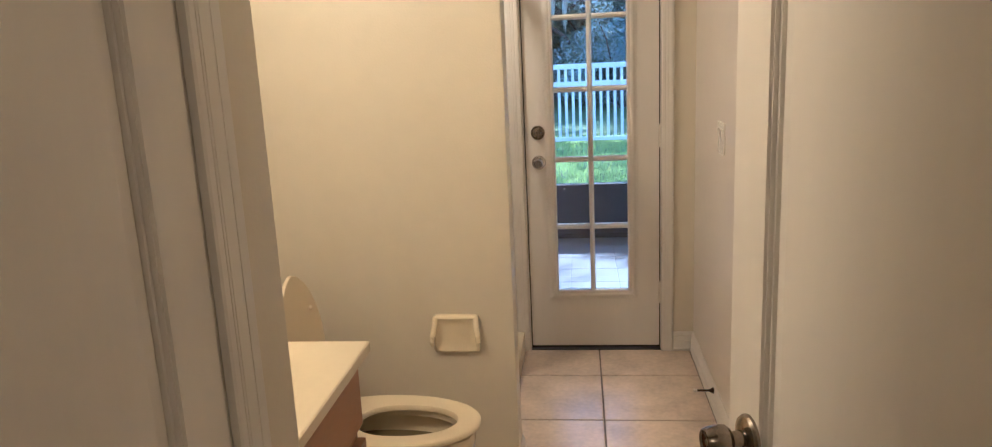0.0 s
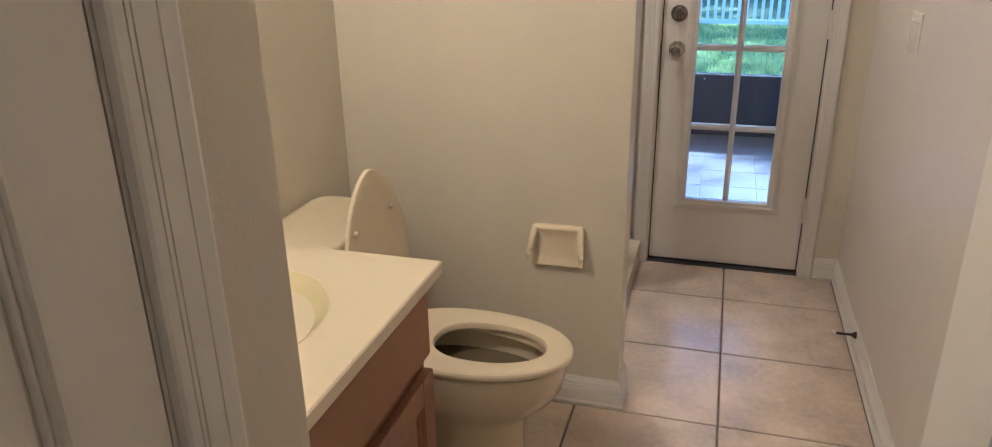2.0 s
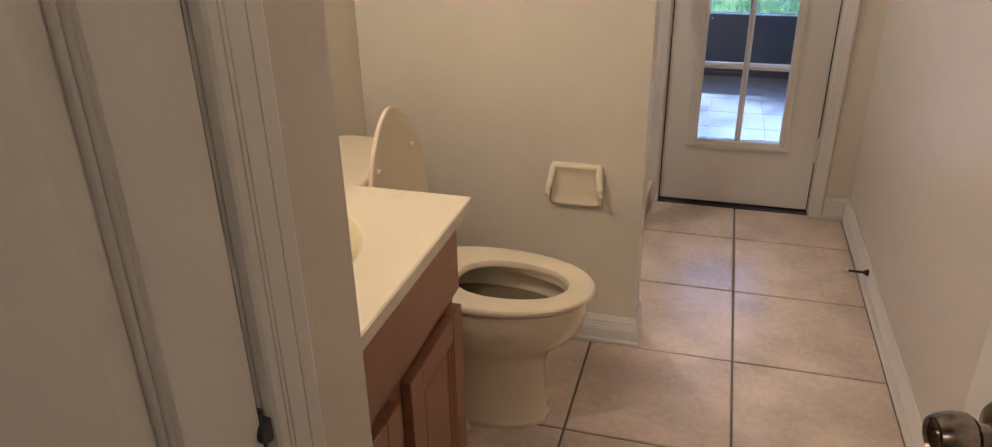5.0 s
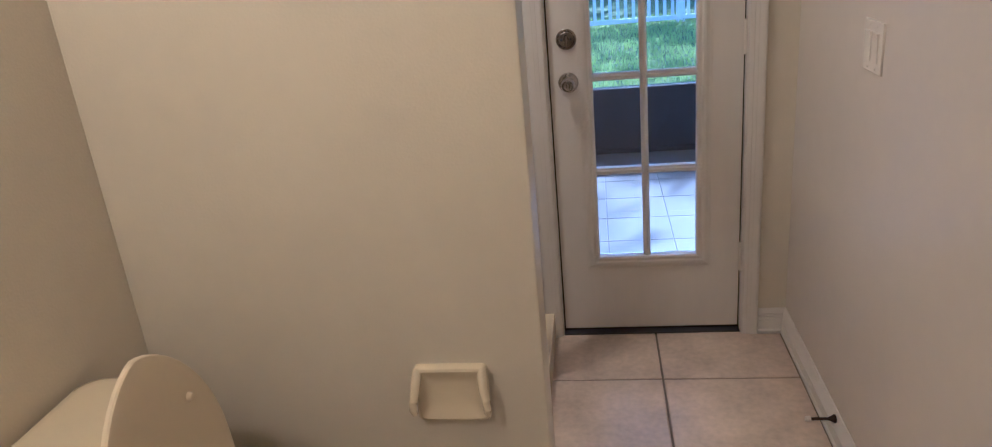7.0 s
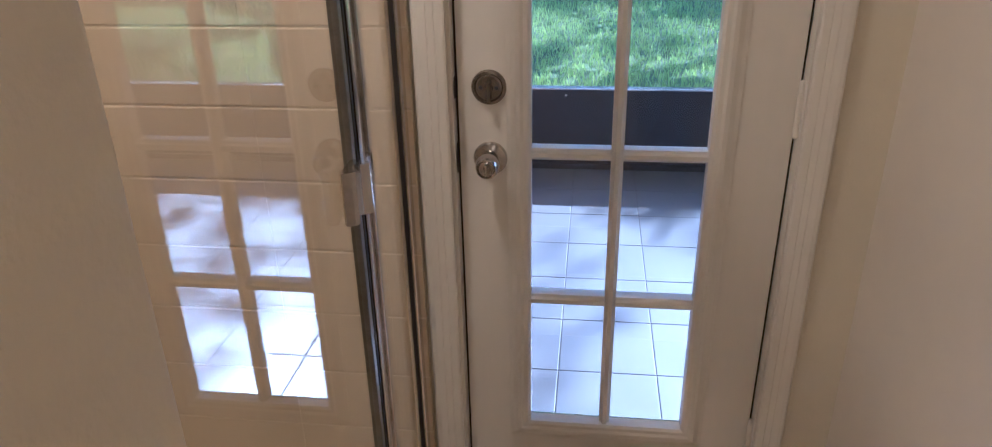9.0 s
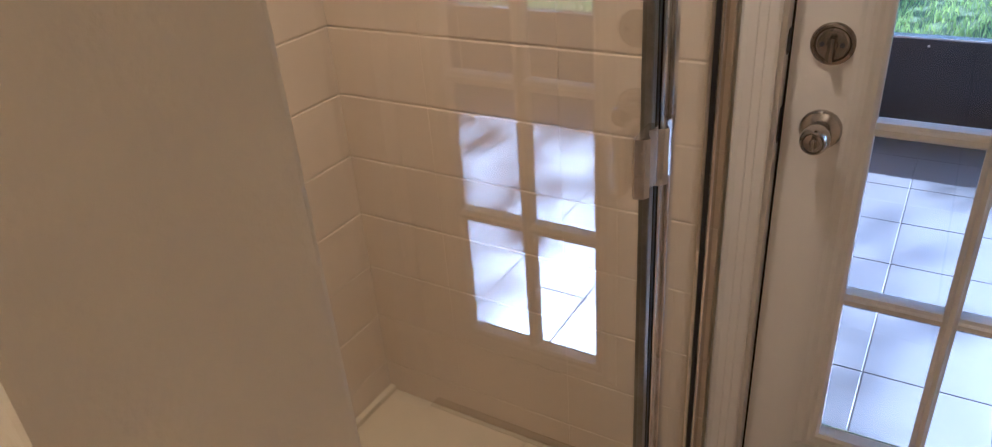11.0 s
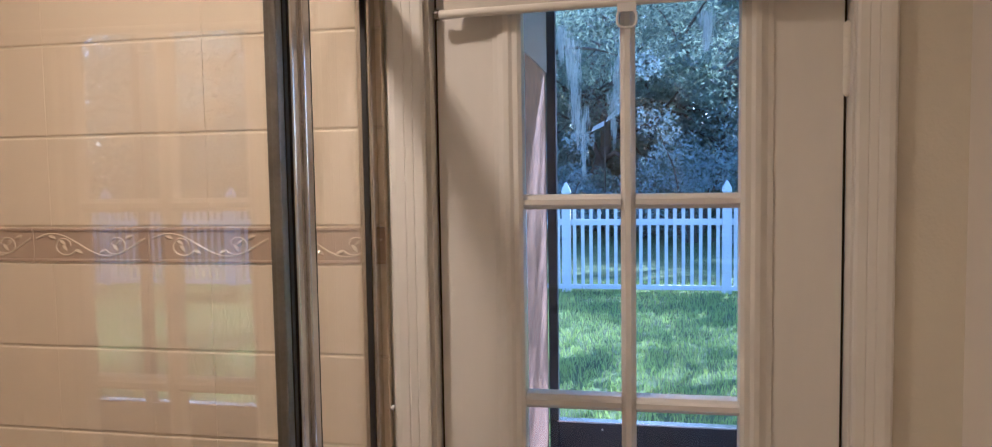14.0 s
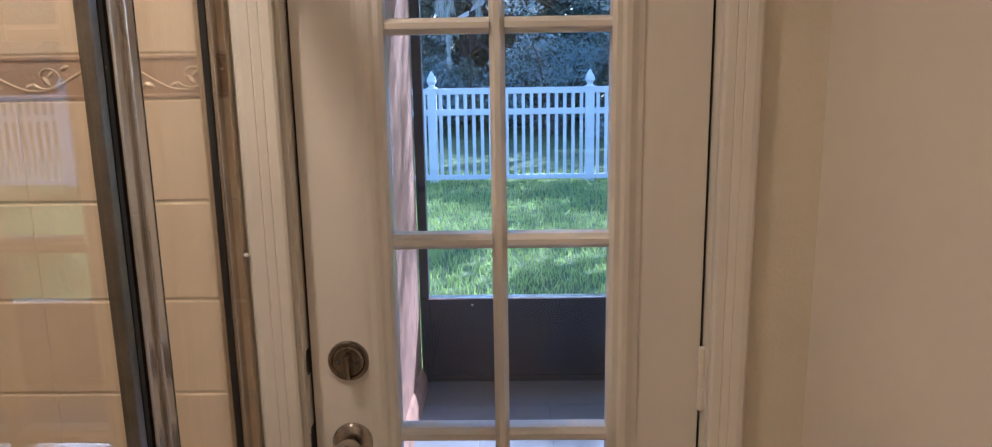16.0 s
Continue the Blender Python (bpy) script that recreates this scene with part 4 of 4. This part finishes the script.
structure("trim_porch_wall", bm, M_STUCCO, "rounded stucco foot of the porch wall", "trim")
structure("trim_porch_edge", box(bmesh.new(), -1.0499, -1.040, 1.52, 1.70, PZ + 0.11, 2.06, 0.003), M_VINYL, "white upright strip on the stucco porch wall", "trim")
enclosure = thing("porch_screen_wall", (1.0, PY, PZ), "dark bronze porch kick panel under a screen frame", "screen wall")
parts = [part("kick_panel", box(bmesh.new(), -1.05, 4.2, PY + 0.008, PY + 0.016, PZ, 0.335), M_DARK, None, "dark flat kick panel"),
         part("top_rail", box(bmesh.new(), -1.05, 4.2, PY - 0.012, PY + 0.038, 0.332, 0.378, 0.003), M_DARK, None, "dark metal rail"),
         # thin pale strip added for the sky's reflection along the rail's top edge
         part("rail_cap", box(bmesh.new(), -1.05, 4.2, PY - 0.014, PY + 0.040, 0.3785, 0.388, 0.002), M_CHROME, None, "pale strip added as the sky's glint on the rail"),
         part("bottom_rail", box(bmesh.new(), -1.05, 4.2, PY - 0.008, PY + 0.03, PZ - 0.002, PZ + 0.03, 0.003), M_DARK)]
for x in (-1.05, 1.25, 3.45):
    parts.append(part("post", box(bmesh.new(), x, x + 0.045, PY - 0.014, PY + 0.036, PZ, 2.74, 0.003), M_DARK, None, "dark metal screen post"))
for x in (-0.79, 0.35):
    parts.append(part("bolt", turned(bmesh.new(), [(-0.012, 0.006), (-0.016, 0.005), (-0.018, 0.002)], "y", (x, PY, 0.350), 10), M_PLATE, None, "pale screw head"))
under(enclosure, *parts)


# fence: posts with pointed caps, three rails, thin pickets
FY, FZ, FS = 10.4, -0.20, 2.36
post_bm = box(bmesh.new(), -0.065, 0.065, -0.065, 0.065, 0.0, 1.42, 0.006)
ME_POST = mesh_of("post", post_bm, M_VINYL)
cap_bm = bmesh.new()
lofted(cap_bm, [[(sx * r, sy * r, zz) for sx, sy in ((-1, -1), (1, -1), (1, 1), (-1, 1))] for r, zz in ((0.078, 1.40), (0.078, 1.425), (0.045, 1.445), (0.038, 1.47), (0.068, 1.52), (0.060, 1.57), (0.030, 1.63), (0.006, 1.675))])
ME_CAP = mesh_of("cap", cap_bm, M_VINYL)
pick_bm = box(bmesh.new(), -0.025, 0.025, -0.012, 0.012, 0.06, 1.385)
ME_PICK = mesh_of("picket", pick_bm, M_VINYL)


def fence_run(x0, n):
    for k in range(n):
        x = x0 + k * FS
        sec = thing("fence_section", (x, FY, FZ), "white vinyl picket fence section with pointed post cap", "fence", "white fence beyond the lawn")
        p = new("post", ME_POST)
        p.parent = sec
        c = new("cap", ME_CAP)
        c.parent = p
        for z0, z1 in ((0.045, 0.115), (1.02, 1.11), (1.33, 1.42)):
            part("rail", box(bmesh.new(), 0.062, FS - 0.062, -0.026, 0.026, z0, z1, 0.004), M_VINYL, sec)
        for j in range(18):
            q = new("picket", ME_PICK)
            q.parent = sec
            q.location = (0.062 + (j + 0.5) * (FS - 0.124) / 18, random.uniform(-0.001, 0.001), 0)


fence_run(-1.755 - 2 * FS, 10)


# grass, thin blades in one mesh
def scatter_blades(name, count, x0, x1, y0, y1, tall, wide, label):
    rng = np.random.default_rng(4)
    bx, by = rng.uniform(x0, x1, count), y0 + (y1 - y0) * rng.uniform(0, 1, count) ** 1.4
    h = tall * rng.uniform(0.5, 1.25, count)
    w = wide * rng.uniform(0.7, 1.3, count)
    a, lean = rng.uniform(0, 2 * np.pi, count), rng.uniform(0.1, 0.7, count)
    la = rng.uniform(0, 2 * np.pi, count)
    base = np.stack([bx, by, np.full(count, -0.205)], 1)
    side = np.stack([np.cos(a) * w, np.sin(a) * w, np.zeros(count)], 1)
    tip = base + np.stack([np.cos(la) * lean * h, np.sin(la) * lean * h, h], 1)
    mid = base + (tip - base) * 0.5 + np.stack([np.zeros(count), np.zeros(count), h * 0.12], 1)
    verts = np.stack([base - side, base + side, mid + side * 0.8, mid - side * 0.8, tip], 1).reshape(-1, 3)
    i = np.arange(count)[:, None] * 5
    quads = (i + np.array([[0, 1, 2, 3]])).tolist()
    tris = (i + np.array([[3, 2, 4]])).tolist()
    me = bpy.data.meshes.new(name)
    me.from_pydata(verts.tolist(), [], quads + tris)
    me.materials.append(M_GRASS)
    return tagged(new(name, me), label, "grass", "", "stuff")


scatter_blades("grass", 90000, -3.6, 7.5, PY + 0.10, 11.5, 0.07, 0.0042, "green mown lawn grass blades")


# trees: tapered trunk, forking limbs, and leaves in loose clumps
def leaf_cloud(name, rng, centres, radii, per, size, mat):
    n = len(centres) * per
    c = np.repeat(np.asarray(centres, float), per, 0)
    r = np.repeat(np.asarray(radii, float), per)[:, None]
    d = rng.normal(0, 1, (n, 3))
    d /= np.linalg.norm(d, axis=1)[:, None]
    p = c + d * r * rng.uniform(0.25, 1.0, (n, 1)) ** 0.6 * np.array([1, 1, 0.72])
    u = rng.normal(0, 1, (n, 3))
    u /= np.linalg.norm(u, axis=1)[:, None]
    v = np.cross(u, rng.normal(0, 1, (n, 3)))
    v /= np.linalg.norm(v, axis=1)[:, None] + 1e-9
    s = size * rng.uniform(0.6, 1.3, (n, 1))
    verts = np.stack([p - u * s, p + v * s * 0.42, p + u * s, p - v * s * 0.42], 1).reshape(-1, 3)
    me = bpy.data.meshes.new(name)
    me.from_pydata(verts.tolist(), [], (np.arange(n)[:, None] * 4 + np.array([[0, 1, 2, 3]])).tolist())
    me.materials.append(mat)
    return me


def tree(seed, height, spread, per=210, limbs=15, clump=1.0, tops=10, leaf=0.062):
    rng = np.random.default_rng(seed)
    bm = bmesh.new()
    trunk = [(0, 0, -0.3)] + [(rng.normal(0, 0.05) * k, rng.normal(0, 0.05) * k, height * 0.11 * k) for k in range(1, 7)]
    tube(bm, trunk, [0.30, 0.24, 0.21, 0.18, 0.15, 0.11, 0.06], 10)
    centres, radii = [], []
    for k in range(limbs):
        a = k * 2.4 + rng.uniform(-0.4, 0.4)
        z0 = height * rng.uniform(0.28, 0.62)
        reach = spread * rng.uniform(0.55, 1.05)
        rise = rng.uniform(-0.05, 0.35) * height if k % 3 else rng.uniform(-0.14, 0.05) * height
        pts = [(trunk[3][0] * 0.6 + math.cos(a) * reach * f, trunk[3][1] * 0.6 + math.sin(a) * reach * f, z0 + rise * f + 0.35 * math.sin(f * 5 + k)) for f in (0, 0.3, 0.6, 0.85, 1.0)]
        tube(bm, pts, [0.10, 0.075, 0.05, 0.03, 0.015], 6)
        for f in (2, 3, 4):
            for _ in range(2):
                centres.append(tuple(np.array(pts[f]) + rng.normal(0, 0.45, 3)))
                radii.append(rng.uniform(0.45, 1.0) * clump)
    for _ in range(tops):
        a, rr = rng.uniform(0, 6.28), spread * rng.uniform(0, 0.7)
        centres.append((math.cos(a) * rr, math.sin(a) * rr, height * rng.uniform(0.7, 1.0)))
        radii.append(rng.uniform(0.6, 1.2) * (0.4 + 0.6 * clump))
    t = tagged(new("tree"), "broad oak tree with dark green leaves at the wood's edge", "tree", "trees behind the fence")
    part("trunk", bm, M_BARK, t, "grey-brown bark")
    crown = new("crown", leaf_cloud("crown", rng, centres, radii, per, leaf, M_LEAF))
    crown.parent = t
    return t


def shrub(seed, size, mat=None, tall=1.0, label="dense dark green shrub under the trees"):
    rng = np.random.default_rng(seed)
    centres = [(rng.uniform(-1, 1) * size, rng.uniform(-0.6, 0.6) * size, abs(rng.normal(0.55, 0.35)) * size * tall) for _ in range(22)]
    bm = bmesh.new()
    for c in centres[:9]:
        tube(bm, [(c[0] * 0.15, c[1] * 0.15, -0.2), (c[0] * 0.55, c[1] * 0.5, c[2] * 0.6), c], [0.035, 0.022, 0.008], 5)
    s = tagged(new("shrub"), label, "shrub", "shrubs behind the fence")
    part("stem", bm, M_BARK, s)
    f = new("foliage", leaf_cloud("foliage", rng, centres, [rng.uniform(0.3, 0.62) * size * 0.75 for _ in centres], 260, 0.055, mat or M_LEAF))
    f.parent = s
    return s


kinds = [tree(11, 9.5, 4.2), tree(12, 8.0, 3.6), tree(13, 10.5, 4.6)]
tree(14, 11.5, 4.4, 210, 8, 0.75, 15, 0.08).matrix_basis = pose(5.2, 12.0, -0.2, 0, 0, 75)
tree(15, 8.5, 4.0, 210, 6, 0.7, 5, 0.08).matrix_basis = pose(3.6, 15.6, -0.2, 0, 0, 200)
spots = [(-4.6, 20.5, 20), (3.4, 23.0, 140), (-8.5, 22.0, 60), (7.6, 20.0, 250), (12.8, 23.0, 10), (-0.2, 26.0, 200), (5.2, 27.0, 90), (-5.4, 28.0, 310), (17.5, 21.0, 170), (-13.5, 25.0, 120), (10.0, 29.0, 45), (5.6, 19.4, 15), (1.8, 23.4, 280), (-2.0, 22.8, 75)]
for k, (x, y, rz) in enumerate(spots):
    if k < 3:
        kinds[k].matrix_basis = pose(x, y, -0.2, 0, 0, rz)
    else:
        copy_thing(kinds[k % 3], pose(x, y, -0.2, 0, 0, rz))
bushes = [shrub(21, 1.9), shrub(22, 2.4)]
for k, (x, y, rz) in enumerate([(-1.0, 20.5, 0), (2.2, 19.6, 40), (-4.2, 21.0, 100), (4.9, 20.2, 200), (8.0, 21.5, 20), (-7.5, 20.4, 300), (0.8, 23.5, 150), (11.2, 21.0, 70), (-2.6, 24.5, 240), (14.4, 22.0, 190), (5.5, 24.5, 330), (-10.8, 22.5, 10)]):
    if k < 2:
        bushes[k].matrix_basis = pose(x, y, -0.2, 0, 0, rz)
    else:
        copy_thing(bushes[k % 2], pose(x, y, -0.2, 0, 0, rz))
shrub(23, 1.7, M_GREYLEAF, 1.9, "pale grey-green bush in front of the trees").matrix_basis = pose(0.65, 17.6, 0.1)
shrub(24, 1.2, M_GREYLEAF, 1.6, "pale grey-green bush in front of the trees").matrix_basis = pose(-2.6, 19.0, 0.2, 0, 0, 80)
rng = np.random.default_rng(31)
wood = [(rng.uniform(-17, 27), rng.uniform(31, 37), rng.uniform(0, 1) ** 1.2 * 10.5 + 0.3) for _ in range(850)]
tagged(new("far_woods", leaf_cloud("far_woods", rng, wood, [rng.uniform(1.3, 2.4) for _ in wood], 90, 0.27, M_LEAF)), "dark far woods behind the trees", "woods", "", "stuff")
# grey moss hanging from the oak limbs
mrng = np.random.default_rng(41)
strands = [(-2.02, 17.4, 3.3, 1.6), (-2.20, 17.6, 4.4, 1.9)]
strands += [(mrng.uniform(-3.0, -0.9), mrng.uniform(17.0, 18.6), mrng.uniform(3.6, 5.4), mrng.uniform(0.6, 1.7)) for _ in range(9)]
strands += [(mrng.uniform(0.0, 2.6), mrng.uniform(17.0, 18.6), mrng.uniform(4.2, 5.6), mrng.uniform(0.5, 1.2)) for _ in range(5)]
for x, y, zt, ln in strands:
    n = 170
    f = mrng.uniform(0, 1, n)
    wide = 0.085 * (1 - 0.75 * f)
    top = np.stack([x + mrng.normal(0, 1, n) * wide, y + mrng.normal(0, 1, n) * wide, zt - ln * f], 1)
    drop = np.stack([mrng.normal(0, 0.015, n), mrng.normal(0, 0.015, n), -mrng.uniform(0.10, 0.38, n)], 1)
    half = np.stack([np.full(n, 0.006), mrng.normal(0, 0.004, n), np.zeros(n)], 1)
    me = bpy.data.meshes.new("hanging_moss")
    me.from_pydata(np.stack([top - half, top + half, top + drop + half * 0.4, top + drop - half * 0.4], 1).reshape(-1, 3).tolist(), [], (np.arange(n)[:, None] * 4 + np.array([[0, 1, 2, 3]])).tolist())
    me.materials.append(M_MOSS)
    tagged(new("hanging_moss", me), "pale grey moss hanging from an oak limb", "moss", "moss on the oaks", "stuff")
# a pale sheet hung slanting among the trees
sheet = thing("garden_canopy", (-1.55, 19.0, -0.2), "pale slanted canopy panels on a pole among the trees", "canopy")
for x0, x1, z0, z1 in ((-1.95, -1.62, 2.68, 2.98), (-1.58, -1.22, 2.92, 3.34)):
    lo = [(x0, 19.0, z0), (x1, 19.25, z0 + (z1 - z0) * 0.55), (x1, 19.30, z1), (x0 + 0.06, 19.05, z0 + 0.14)]
    under(sheet, part("panel", lofted(bmesh.new(), [lo, [(x, y + 0.012, z) for x, y, z in lo]]), M_VINYL, None, "pale slanted panel"))
under(sheet, part("pole", tube(bmesh.new(), [(-1.6, 19.15, -0.2), (-1.6, 19.15, 2.9)], 0.02, 8), M_BARK, None, "dark pole"))

# ---- floor pieces ----
FT = 0.429


def slab_mesh(w, h, mat, thick=0.010, gap=0.0034, edge=0.0025):
    bm = bmesh.new()
    ring = lambda i, zz: [(-w / 2 + i, -h / 2 + i, zz), (w / 2 - i, -h / 2 + i, zz), (w / 2 - i, h / 2 - i, zz), (-w / 2 + i, h / 2 - i, zz)]
    lofted(bm, [ring(gap, -thick), ring(gap, -edge), ring(gap + edge * 0.4, -edge * 0.35), ring(gap + edge * 1.3, 0)], False, True)
    return mesh_of("tile", bm, mat)


xs = [-1.875, -1.445, -1.015, -0.585, -0.155, -0.142]
ys = [0.02] + [-0.325 - FT * k for k in range(12)]
kept = {}
for x0, x1 in zip(xs, xs[1:]):
    for y1, y0 in zip(ys, ys[1:]):
        key = (round(x1 - x0, 3), round(y1 - y0, 3))
        if key not in kept:
            kept[key] = slab_mesh(*key, M_FLOOR)
        ob = new("tile", kept[key])
        ob.parent = floor
        ob.matrix_basis = pose((x0 + x1) / 2, (y0 + y1) / 2, random.uniform(-0.0004, 0.0004))
PT = 0.3155
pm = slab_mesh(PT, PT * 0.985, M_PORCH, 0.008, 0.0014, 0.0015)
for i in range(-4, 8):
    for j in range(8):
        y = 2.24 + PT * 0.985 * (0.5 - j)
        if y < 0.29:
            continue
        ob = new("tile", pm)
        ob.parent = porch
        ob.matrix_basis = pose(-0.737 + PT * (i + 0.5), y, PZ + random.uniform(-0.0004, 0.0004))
